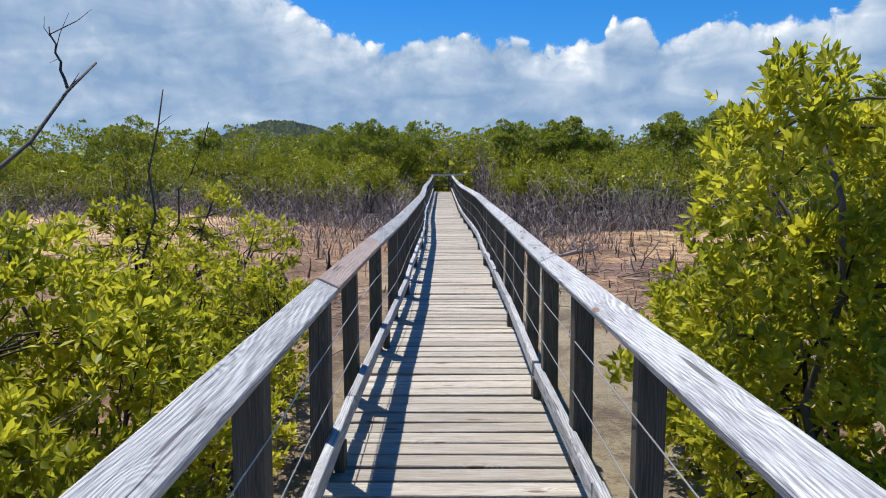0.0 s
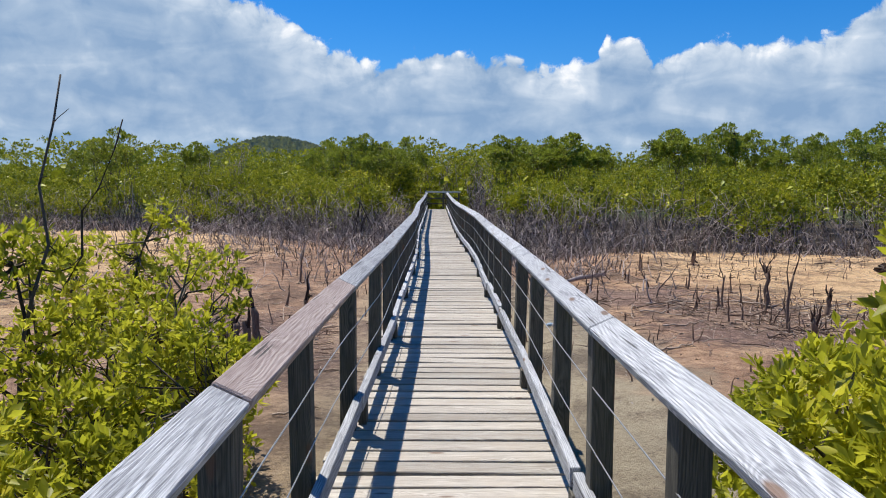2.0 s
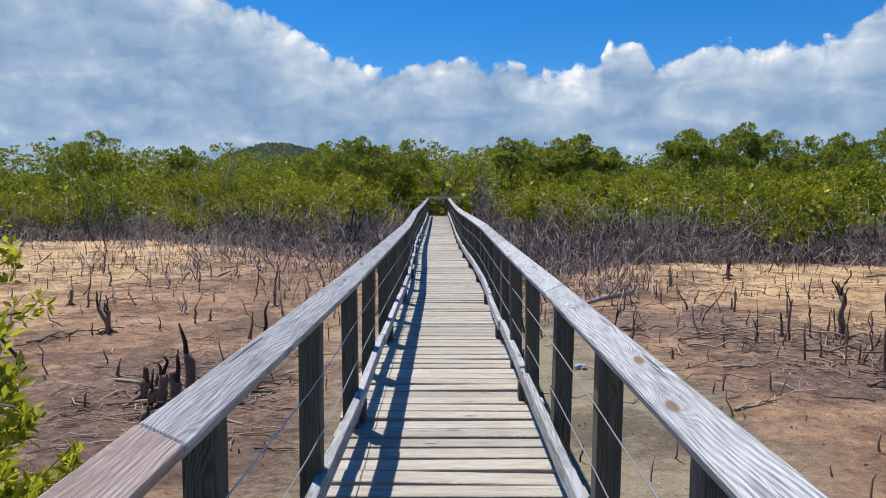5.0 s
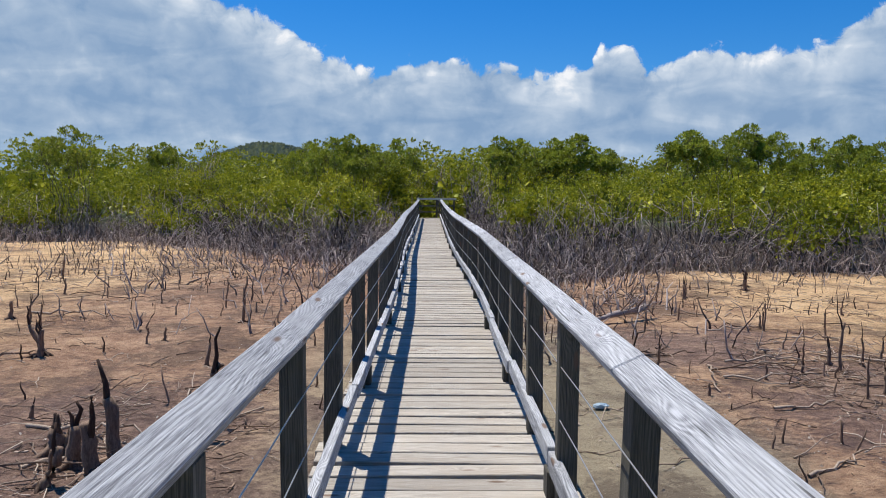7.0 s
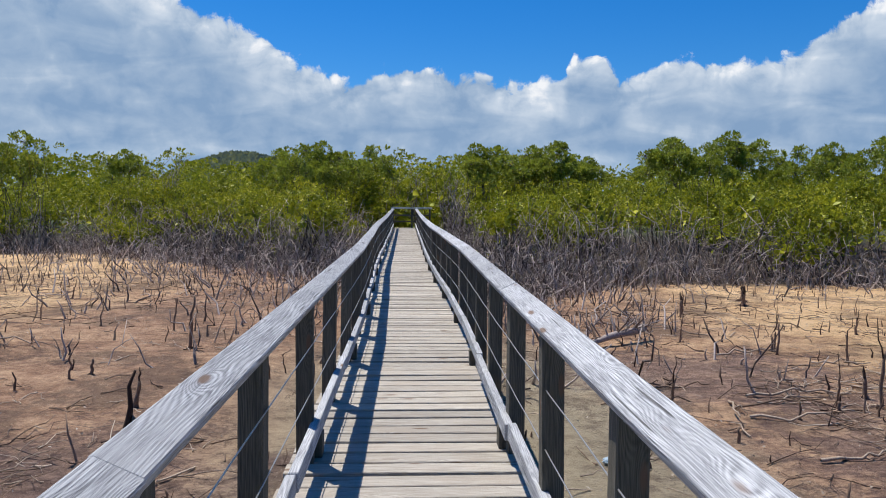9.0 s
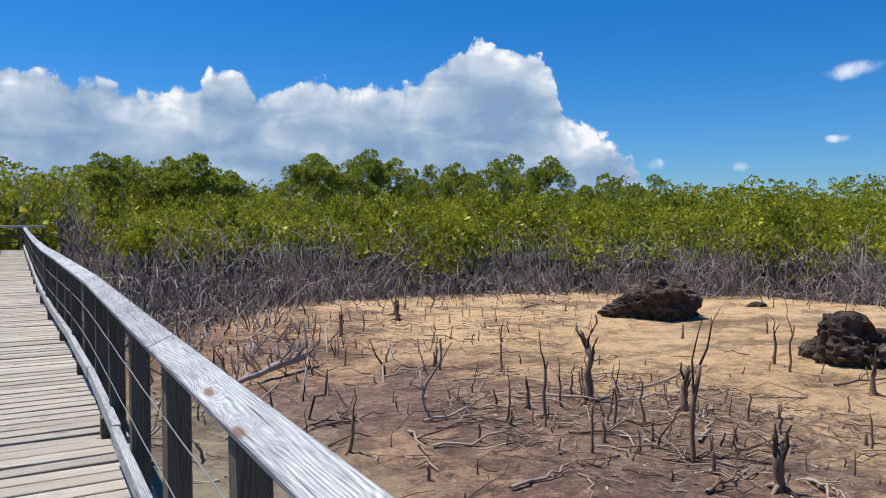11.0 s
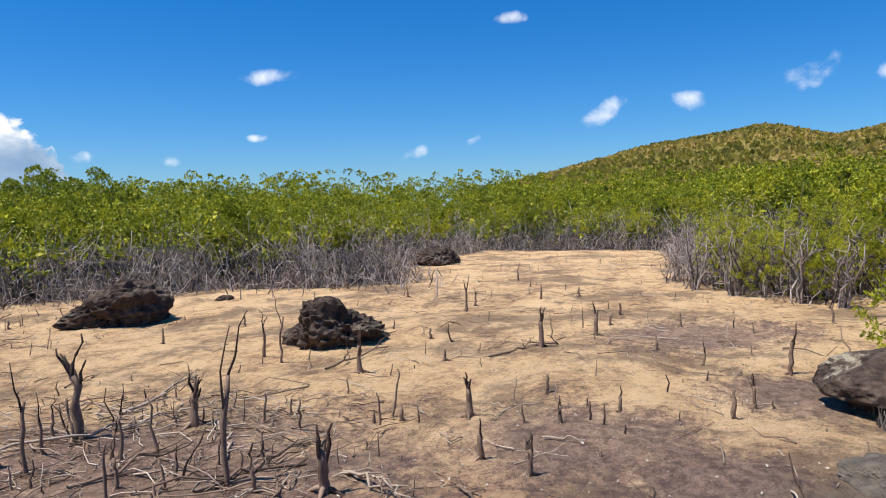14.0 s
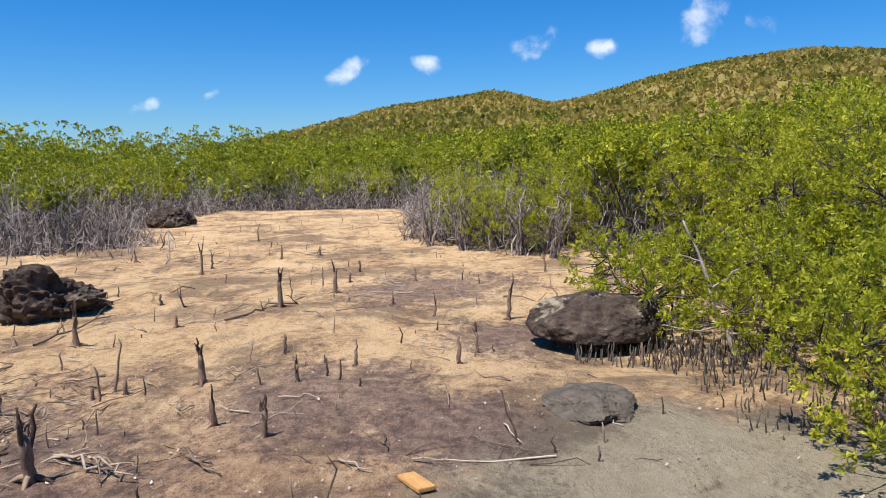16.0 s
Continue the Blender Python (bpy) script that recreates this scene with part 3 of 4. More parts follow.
# the railing that closes the far end, where the walk turns off
END_X, END_Z = MIDDLE + drift(END), sag(END)
cross = tagged(empty("cross_railing", END_X, END + 0.75, GROUND), "pale timber railing closing the far end of the boardwalk", "railing")
for x in (-0.55, 0.35, 1.2):
    part("post", box_mesh("post", 0.085, 0.085, 1.72 + END_Z, post_wood), cross).matrix_world = pose(END_X + x, END + 0.75, 0.06 + END_Z / 2)
part("handrail_board", box_mesh("handrail_board", 1.95, 0.13, 0.09, pale_wood), cross, "pale handrail board").matrix_world = pose(END_X + 0.34, END + 0.75, 0.94 + END_Z)
for z in (0.3, 0.6):
    part("cross_bar", box_mesh("cross_bar", 1.85, 0.04, 0.07, post_wood), cross).matrix_world = pose(END_X + 0.33, END + 0.69, z + END_Z)
end_deck = tagged(empty("end_platform", END_X, END + 0.4, 0), "small timber platform where the boardwalk turns", "platform", kind="structure")
slab = box_mesh("deck_board", 2.0, PITCH - 0.012, 0.036, deck_wood)
for n in range(5):
    part("deck_board", slab, end_deck).matrix_world = pose(END_X + 0.32, END + 0.10 + n * PITCH, -0.018 + END_Z)
for x in (-0.5, 0.3, 1.2):
    part("pile", box_mesh("pile", 0.09, 0.09, 0.70 + END_Z, post_wood), end_deck).matrix_world = pose(END_X + x, END + 0.4, END_Z - 0.036 - 0.35 - END_Z / 2)

def in_view(p, lo=-42, hi=132):
    """Plan points in the part of the place that the walk looks over."""
    a = np.degrees(np.arctan2(p[:, 0], p[:, 1] - 4))
    return (a > lo) & (a < hi)


# ---------------------------------------------------------------- bare stems at the thicket's edge
rng = np.random.default_rng(21)
pts = rng.uniform([-34, -2], [44, 46], (60000, 2))
dep = belt_depth(pts)
keep = (dep > -0.3) & (dep < 4.2) & in_view(pts) & (rng.random(len(pts)) < np.clip(1.05 - dep / 5, 0.15, 1) * 1.0) & ~((pts[:, 0] > 3) & (pts[:, 1] < 6.5) & (pts[:, 0] < 16))
pts, dep = pts[keep], dep[keep]
stems = Pile()
for (x, y), d in zip(pts, dep):
    h = (0.42 + 1.15 * min(1, max(0, d + 0.2) / 2.0)) * rng.uniform(0.5, 1.35)
    lean = rng.normal(0, 0.30, 2) * h
    z0 = GROUND - 0.02
    p = crooked(rng, (x, y, z0), (x + lean[0], y + lean[1], z0 + h), 5, 0.11)
    stems.add(*tube(p, np.linspace(0.015, 0.005, 5) * rng.uniform(0.6, 1.5), 3))
    for _ in range(2):
        s = p[rng.integers(0, 4)]
        low = d < 0.9 and rng.random() < 0.6
        e = s + np.array([rng.normal(0, 0.32), rng.normal(0, 0.32), rng.uniform(-0.5, 0.1) if low else rng.uniform(-0.1, 0.55)])
        e[2] = max(e[2], GROUND)
        stems.add(*tube(crooked(rng, s, e, 4, 0.14), np.array([0.009, 0.007, 0.005, 0.003]) * rng.uniform(0.8, 1.4), 3))
tagged(new("mangrove_stems", stems.mesh("mangrove_stems", dead_bark)), "tangle of bare grey mangrove stems along the thicket edge", "mangrove stems", kind="stuff")

# ---------------------------------------------------------------- green thicket behind
pts = rng.uniform([-60, -30], [75, 75], (30000, 2))
dep = belt_depth(pts)
keep = (dep > 1.3) & in_view(pts) & ~((pts[:, 0] > 3) & (pts[:, 0] < 15) & (pts[:, 1] < 7) & (pts[:, 1] > 0.5)) & (rng.random(len(pts)) < np.where(dep < 16, 0.14, 0.06))
pts, dep = pts[keep], dep[keep]
green = Pile()
trunks = Pile()
for (x, y), d in zip(pts, dep):
    right_bank = 1.0 if (y < 6.5 and x > 5) else 0.0
    lump = noise.noise((x * 0.30, y * 0.30, 3.0))
    tall = 0.85 + 1.05 * min(d, 12) / 12 + 0.5 * max(0, min(d - 12, 40)) / 12 + rng.normal(0, 0.34) + right_bank * 0.75 + 0.8 * lump
    if abs(x) < 12 and y > 28:
        tall += 0.35
    if x < -3:
        tall -= 0.1
    r = rng.uniform(0.75, 1.65) * min(1.0, 0.6 + d / 8)
    near = d < 7
    size, k, m, per = (0.09, 15, 12, 6) if near else ((0.12, 11, 10, 5) if d < 16 else (0.165, 7, 10, 4))
    cz = tall - 0.62 * r - 0.05
    green.add(*canopy(rng, x, y, cz, r, k, m, size, per))
    # the shaded leaves inside the crown
    inside = unit(rng.normal(0, 1, (22, 3)) + [0, 0, 0.3]) * rng.uniform(0.2, 0.8, (22, 1)) * [r, r, 0.5 * r] + [x, y, cz]
    green.add(*leaves(rng, inside, unit(rng.normal(0, 1, (22, 3))), 0.24, 4, 0.6))
    if near and lump > -0.25:
        low = rng.normal(0, 0.35, (7, 3)) * [1, 1, 0.7] + [x, y, cz - rng.uniform(0.5, 1.0)]
        low[:, 2] = np.maximum(low[:, 2], GROUND + 0.25)
        green.add(*leaves(rng, low, unit(rng.normal(0, 1, (7, 3)) + [0, 0, 0.8]), 0.09, 6))
    if d < 9:
        for _ in range(5):
            a = rng.normal(0, 0.25, 2)
            trunks.add(*tube(crooked(rng, (x + a[0], y + a[1], GROUND - 0.02), (x + rng.normal(0, 0.55 * r), y + rng.normal(0, 0.55 * r), cz + 0.25), 4, 0.08), [0.026, 0.021, 0.015, 0.006], 3))
tagged(new("mangrove_thicket", green.mesh("mangrove_thicket", belt_leaf)), "dense yellow-green mangrove canopy beyond the mud flat", "mangroves", kind="stuff")
tagged(new("mangrove_trunks", trunks.mesh("mangrove_trunks", bark)), "grey-brown mangrove trunks inside the thicket", "mangrove trunks", kind="stuff")

# far woods out to the horizon
far = Pile()
ang = np.radians(np.concatenate([rng.uniform(-48, 135, 850), rng.uniform(-9, 9, 130)]))
dist = np.concatenate([rng.uniform(52, 105, 850), rng.uniform(43, 62, 130)])
for a, d in zip(ang, dist):
    x, y = d * math.sin(a), 5 + d * math.cos(a)
    r = rng.uniform(1.4, 2.6) * (1 + d / 260)
    rise = 0.040 if a < 0.35 else 0.032
    cz = 1.2 + d * rise + rng.normal(0, 0.35) * (1 + d / 150) - r * 0.6
    far.add(*canopy(rng, x, y, cz - 0.1 * r, r * 1.5, 8, 9, 0.11 + d / 600, 4))
    under = np.stack([x + rng.normal(0, r, 16), y + rng.normal(0, r, 16), rng.uniform(GROUND + 0.3, max(cz, 1.0), 16)], -1)
    far.add(*leaves(rng, under, unit(rng.normal(0, 1, (16, 3))), 0.6, 3, 0.7))
tagged(new("far_woods", far.mesh("far_woods", belt_leaf)), "distant low green coastal woods", "woods", kind="stuff")

# ---------------------------------------------------------------- hills
def hill(name, label, az_lo, az_hi, near, ridge, far_r, crest, mat, n_scrub, size, seed):
    """A hill seen over the woods: crest(az) is the ridge's angle above eye level, in degrees."""
    r = np.random.default_rng(seed)
    az = np.radians(np.linspace(az_lo, az_hi, 90))
    t = np.linspace(0, 1, 40)
    rad = np.where(t < 0.75, near + (ridge - near) * t / 0.75, ridge + (far_r - ridge) * (t - 0.75) / 0.25)
    shape = np.where(t < 0.75, np.sin(t / 0.75 * math.pi / 2) ** 1.4, np.cos((t - 0.75) / 0.25 * math.pi / 2))
    verts = []
    for a in az:
        peak = ridge * math.tan(radians(crest(math.degrees(a))))
        for q, s in zip(rad, shape):
            h = peak * s + 0.06 * peak * s * noise.noise((q * 0.02, math.degrees(a) * 0.15, 1.0))
            verts.append((q * math.sin(a), 8 + q * math.cos(a), GROUND + h))
    m = len(t)
    i, j = np.meshgrid(np.arange(len(az) - 1), np.arange(m - 1), indexing="ij")
    f = np.stack([i * m + j, i * m + j + 1, (i + 1) * m + j + 1, (i + 1) * m + j], -1).reshape(-1, 4)
    body = mesh_of(name, verts, f, mat, True)
    ob = tagged(new(name, body), label, "hill", kind="structure")
    v = np.array(verts).reshape(len(az), m, 3)
    a, b = r.integers(0, len(az) - 1, n_scrub), r.integers(1, int(m * 0.8), n_scrub)
    u, w = r.random((n_scrub, 1)), r.random((n_scrub, 1))
    at = v[a, b] * (1 - u) * (1 - w) + v[a + 1, b] * u * (1 - w) + v[a, b + 1] * (1 - u) * w + v[a + 1, b + 1] * u * w
    pile = Pile()
    pile.add(*leaves(r, at, np.tile([0, 0, 1.0], (n_scrub, 1)), size, 5, 0.8, 0.8))
    tagged(new("hill_scrub", pile.mesh("hill_scrub", mat)), "olive and brown dry scrub on a hillside, hazed in colour on the far hill", "scrub", kind="stuff")
    return ob


def crest_right(a):
    return -0.35 + float(np.interp(a, [76, 80, 84, 88, 92, 96, 98, 100.3, 103, 107, 113, 118, 124, 132, 142], [2.0, 2.8, 3.7, 4.6, 5.2, 5.5, 5.2, 4.7, 5.2, 5.9, 7.2, 7.4, 7.3, 6.0, 2.0]))


def crest_left(a):
    return float(np.interp(a, [-18, -16, -13.5, -12, -10, -8, -4], [1.6, 2.6, 3.4, 3.45, 3.1, 2.4, 1.2]))


hill("hill", "rounded hill covered in olive and brown dry scrub", 76, 142, 120, 330, 430, crest_right, hill_leaf, 12000, 1.5, 3)
hill("hill", "low hill on the horizon, blue-grey haze in its colour", -18, -4, 700, 1100, 1300, crest_left, hazy_hill_leaf, 5000, 6.0, 4)


# ---------------------------------------------------------------- shrubs and trees
def shrub(name, label, x, y, blobs, n, size, per=7, mat=None, stems_n=9, seed=1, category="mangrove shrub", group="", bare=(), reach=0.10):
    """A mangrove bush: crooked stems from one root, twigs, and rosettes of leaves. blobs are relative to its foot."""
    r = np.random.default_rng(seed)
    ob = tagged(empty(name, x, y, GROUND), label, category, group)
    wood = Pile()
    at, out = sprigs(r, blobs, n, 7, reach, 0.6) if reach else shell(r, blobs, n, 0.75, 0.5)
    n = len(at)
    at[:, 2] = np.maximum(at[:, 2], 0.06)
    b = np.asarray(blobs, float)
    ends = []
    for k in range(stems_n):
        c = b[k % len(b)]
        end = c[:3] + r.normal(0, 0.16, 3) * c[3:6]
        foot = np.array([r.normal(0, 0.12) + c[0] * 0.45, r.normal(0, 0.12) + c[1] * 0.45, -0.03])
        p = crooked(r, foot, end, 6, 0.07)
        s = max(0.35, min(1.2, end[2]))
        wood.add(*tube(p, np.linspace(0.024, 0.008, 6) * s, 5))
        ends += list(p[2:])
    ends = np.array(ends)
    for q in at[:: max(1, n // (150 if n > 500 else 50))]:
        e = ends[np.argmin(np.linalg.norm(ends - q, axis=1))]
        wood.add(*tube(crooked(r, e, q, 4, 0.08), [0.007, 0.006, 0.004, 0.0025], 4))
    for sx, sy, sz, ex, ey, ez, rad in bare:
        p = crooked(r, (sx, sy, sz), (ex, ey, ez), 8, 0.013)
        wood.add(*tube(p, np.linspace(rad, rad * 0.35, 8), 6))
        for k in range(4):
            q = p[3 + k]
            d = unit(r.normal(0, 1, 3) + [0, 0, 0.6]) * r.uniform(0.06, 0.22)
            wood.add(*tube(crooked(r, q, q + d, 3, 0.1), [rad * 0.35, rad * 0.25, rad * 0.12], 4))
    part("branchwork", wood.mesh("branchwork", bark), ob, "crooked grey-brown stems and twigs").matrix_world = pose(x, y, GROUND)
    pile = Pile()
    pile.add(*leaves(r, at, out, size, per, 0.40))
    part("crown", pile.mesh("crown", mat or near_leaf), ob, "yellow-green leathery leaves").matrix_world = pose(x, y, GROUND)
    return ob


BY_WALK = "leafy yellow-green mangrove shrub growing beside the boardwalk"
shrub("mangrove_shrub", "tall leafy yellow-green mangrove shrub leaning against the boardwalk rail", 1.9, 3.2,
      [(0, 0.1, 0.9, 0.85, 0.9, 0.75), (-0.42, -0.05, 2.0, 0.38, 0.42, 0.5), (-0.35, 0.0, 1.4, 0.52, 0.5, 0.5), (0.45, 0.2, 1.8, 0.7, 0.6, 0.65), (-0.4, 0.75, 1.0, 0.5, 0.5, 0.55), (0.9, -0.4, 1.4, 0.7, 0.7, 0.9), (-0.4, -0.5, 0.5, 0.5, 0.6, 0.45)], 5600, 0.062, 8, seed=31, stems_n=14)
shrub("mangrove_shrub", BY_WALK, 3.1, 4.0, [(0, 0, 1.1, 0.9, 0.8, 0.9), (-0.3, 0.2, 1.9, 0.7, 0.6, 0.7), (0.5, -0.4, 1.7, 0.8, 0.8, 0.8)], 3000, 0.065, 8, seed=39, stems_n=12)
shrub("mangrove_shrub", BY_WALK, 2.2, 4.9, [(0, 0, 0.7, 0.75, 0.7, 0.6), (-0.45, 0.2, 0.5, 0.5, 0.5, 0.45), (0.5, -0.3, 1.0, 0.6, 0.6, 0.6)], 1530, 0.060, 8, seed=32)
shrub("mangrove_shrub", "leafy mangrove shrub with bare dead branches reaching above it", -1.95, 2.9,
      [(0, 0, 1.15, 0.85, 0.95, 0.65), (-0.5, -0.6, 1.4, 0.8, 0.8, 0.6), (0.45, 0.35, 0.85, 0.5, 0.7, 0.6), (0.35, -0.7, 0.75, 0.5, 0.7, 0.6), (-0.2, 0.8, 1.25, 0.6, 0.5, 0.5)], 4000, 0.062, 8, seed=33, stems_n=14,
      bare=[(0.2, -0.9, 1.45, 0.49, 0.25, 2.51, 0.014), (0.44, 0.1, 2.38, 0.35, 0.15, 2.63, 0.007)])
shrub("mangrove_shrub", "sparse mangrove shrub with two tall dead shoots", -2.05, 5.6,
      [(0, 0, 0.8, 0.65, 0.7, 0.6), (0.5, 0.35, 1.25, 0.38, 0.4, 0.38), (-0.4, 0.1, 1.45, 0.32, 0.32, 0.35), (0.75, -0.3, 0.85, 0.4, 0.5, 0.5), (0.1, -0.6, 0.7, 0.5, 0.5, 0.5)], 1530, 0.060, 7, seed=34, stems_n=12,
      bare=[(-0.35, -0.1, 0.5, -0.05, 0.0, 2.66, 0.014), (-0.25, 0.0, 1.1, 0.28, 0.05, 2.42, 0.010)])
shrub("mangrove_shrub", BY_WALK, -1.45, 4.6, [(0, 0, 0.5, 0.45, 0.6, 0.45), (-0.3, 0.3, 0.7, 0.4, 0.4, 0.4), (0.15, -0.6, 0.4, 0.4, 0.5, 0.35)], 952, 0.060, 7, seed=35)
shrub("mangrove_shrub", BY_WALK, -2.5, 7.3, [(0, 0, 0.75, 0.55, 0.6, 0.5), (-0.4, 0.2, 1.15, 0.5, 0.5, 0.45), (0.5, -0.3, 0.5, 0.5, 0.5, 0.4), (0.2, 0.3, 1.5, 0.25, 0.25, 0.35)], 1105, 0.060, 7, seed=36)
shrub("mangrove_shrub", BY_WALK, -1.85, 6.6, [(0, 0, 0.45, 0.5, 0.5, 0.38), (0.3, -0.3, 0.65, 0.35, 0.35, 0.35)], 714, 0.060, 7, seed=37)
shrub("mangrove_shrub", "low mangrove shrub in front of the sand flat", -3.3, 4.6, [(0, 0, 0.9, 0.9, 0.9, 0.6), (-0.6, -0.7, 1.0, 0.9, 0.9, 0.7), (0.3, -0.9, 0.8, 0.6, 0.6, 0.6)], 1360, 0.060, 7, seed=38)

# the bank of bushes by the boulder
GROUP = "bushes round the boulder"
LOW = [(0, 0, 0.55, 0.9, 0.8, 0.5), (0.5, 0.3, 0.75, 0.6, 0.6, 0.45), (-0.55, 0.2, 0.5, 0.6, 0.6, 0.42), (0.1, -0.5, 0.8, 0.7, 0.6, 0.5)]
HIGH = [(0, 0, 0.9, 1.0, 1.0, 0.8), (0.5, 0.4, 1.5, 0.75, 0.75, 0.65), (-0.6, 0.1, 1.3, 0.7, 0.7, 0.6), (0.1, -0.5, 1.75, 0.6, 0.6, 0.6), (-0.2, 0.5, 0.7, 0.9, 0.7, 0.6)]
low = [shrub("mangrove_shrub", "low spreading mangrove bush over dark breathing roots", x, y, LOW, 1150, 0.058, 7, bush_leaf, 10, s, group=GROUP) for x, y, s in ((8.9, 6.0, 41), (5.9, 4.5, 42))]
high = [shrub("mangrove_shrub", "tall dense mangrove bush with small green leaves", x, y, HIGH, 1500, 0.066, 6, bush_leaf, 12, s, group=GROUP) for x, y, s in ((12.6, 2.6, 43), (8.2, 2.9, 44))]
rng = np.random.default_rng(50)
for k, (x, y, s) in enumerate(((9.9, 5.3, 0.9), (7.6, 5.0, 0.9), (6.7, 4.1, 1.0), (4.95, 5.45, 0.9), (8.6, 4.4, 1.0))):
    copy_thing(low[k % 2], pose(x, y, GROUND, 0, 0, rng.uniform(0, 360)) @ Matrix.Diagonal((s, s, s, 1)))
for k, (x, y, s) in enumerate(((15.6, 2.6, 1.1), (9.6, 3.4, 1.0), (17.6, 2.8, 1.15), (6.4, 2.4, 1.0), (10.6, 2.2, 1.25), (13.2, 2.0, 1.35), (15.9, 1.8, 1.4), (8.4, 0.9, 1.3), (11.6, 0.6, 1.45), (5.0, 1.8, 1.0), (19.5, 3.4, 1.2), (14.6, 0.4, 1.5), (17.6, 6.7, 0.72), (16.9, 5.7, 0.66), (19.0, 7.7, 0.70), (18.0, 5.2, 0.82), (20.5, 7.2, 0.85), (19.6, 5.4, 0.95))):
    copy_thing(high[k % 2], pose(x, y, GROUND, 0, 0, rng.uniform(0, 360)) @ Matrix.Diagonal((s, s, s, 1)))


def tree(x, y, top, seed):
    """A tree that stands above the thicket: bare forked trunk and a loose, clumped crown."""
    r = np.random.default_rng(seed)
    h = top - GROUND
    blobs = [(0, 0, h - 0.5, 0.55, 0.55, 0.34)]
    for k in range(13):
        a, w = k * 2.4 + r.normal(0, 0.3), r.uniform(0.5, 1.7)
        blobs.append((math.cos(a) * w, math.sin(a) * w, h - 0.45 - 0.55 * w * w / 1.7 - r.uniform(0, 0.7), r.uniform(0.32, 0.6), r.uniform(0.32, 0.6), r.uniform(0.2, 0.34)))
    return shrub("tree", "taller dark green tree standing above the mangrove thicket", x, y, blobs, 700, 0.165, 7, tree_leaf, 9, seed, "tree", "trees above the thicket", reach=0)


protos = [tree(4.5, 43, 4.3, 61), tree(7.6, 43.5, 4.6, 62), tree(12.5, 41, 4.6, 63)]
rng = np.random.default_rng(64)
SKYLINE = [(-24, 4.0), (-22.6, 4.4), (-17.5, 3.6), (-8.2, 4.3), (-6.6, 4.2), (-5.4, 4.4), (-4, 4.2), (-2.2, 4.3), (4.6, 4.4), (8.4, 4.7), (10, 4.6), (12.0, 3.6), (17.3, 5.2), (19.2, 4.4), (20.8, 5.1), (22.4, 5.0), (24.6, 4.2), (26.5, 4.3), (28.6, 4.9), (30.2, 4.9), (32.2, 4.7), (35.4, 3.9), (38.5, 3.5)]
for k, (a, e) in enumerate(SKYLINE):
    d = rng.uniform(40, 47)
    x, y = d * math.sin(radians(a)), d * math.cos(radians(a))
    if abs(x - MIDDLE) < 2.4 and y < END + 4:
        y = END + 5
    s = (1.4 + math.hypot(x, y) * math.tan(radians(e - 0.55)) - GROUND) / (4.5 - GROUND)
    copy_thing(protos[k % 3], pose(x, y, GROUND, 0, 0, rng.uniform(0, 360)) @ Matrix.Diagonal((s * 0.78, s * 0.78, s, 1)))


def bare_shrub(x, y, h, spread, n, seed):
    """A leafless mangrove: many thin grey stems that fork and fork again."""
    r = np.random.default_rng(seed)
    pile = Pile()
    for k in range(n):
        a = r.uniform(0, 6.28)
        top = np.array([math.cos(a) * spread * r.uniform(0.2, 1), math.sin(a) * spread * r.uniform(0.2, 1), h * r.uniform(0.6, 1.0)])
        p = crooked(r, (r.normal(0, 0.1), r.normal(0, 0.1), -0.03), top, 6, 0.06)
        pile.add(*tube(p, np.linspace(0.022, 0.007, 6), 4))
        for q in p[2:]:
            for _ in range(2):
                e = q + np.array([r.normal(0, 0.18), r.normal(0, 0.18), r.uniform(0.05, 0.4)]) * h / 2.5
                pile.add(*tube(crooked(r, q, e, 3, 0.08), [0.009, 0.007, 0.004], 3))
    ob = new("bare_shrub", pile.mesh("bare_shrub", dead_bark))
    ob.matrix_world = pose(x, y, GROUND)
    return tagged(ob, "leafless grey mangrove shrub at the thicket edge", "dead shrub", "leafless shrubs")


for n, (x, y, h, w) in enumerate(((1.75, 35.5, 2.9, 0.5), (2.3, 33.5, 2.5, 0.5), (2.1, 38.5, 3.2, 0.5), (3.0, 31.0, 2.1, 0.6), (3.6, 28.5, 1.8, 0.6), (-11.0, 41.5, 4.0, 0.9), (-12.3, 42.5, 3.7, 0.8), (-3.6, 30.0, 1.5, 0.6), (0.6, 46.5, 4.1, 0.8), (-0.9, 47.0, 3.9, 0.7),
                                  (16.6, 6.4, 1.5, 0.5), (17.6, 7.6, 1.5, 0.5), (15.9, 5.8, 1.3, 0.5), (18.6, 8.4, 1.4, 0.5))):
    bare_shrub(x, y, h, w, 12, 300 + n)


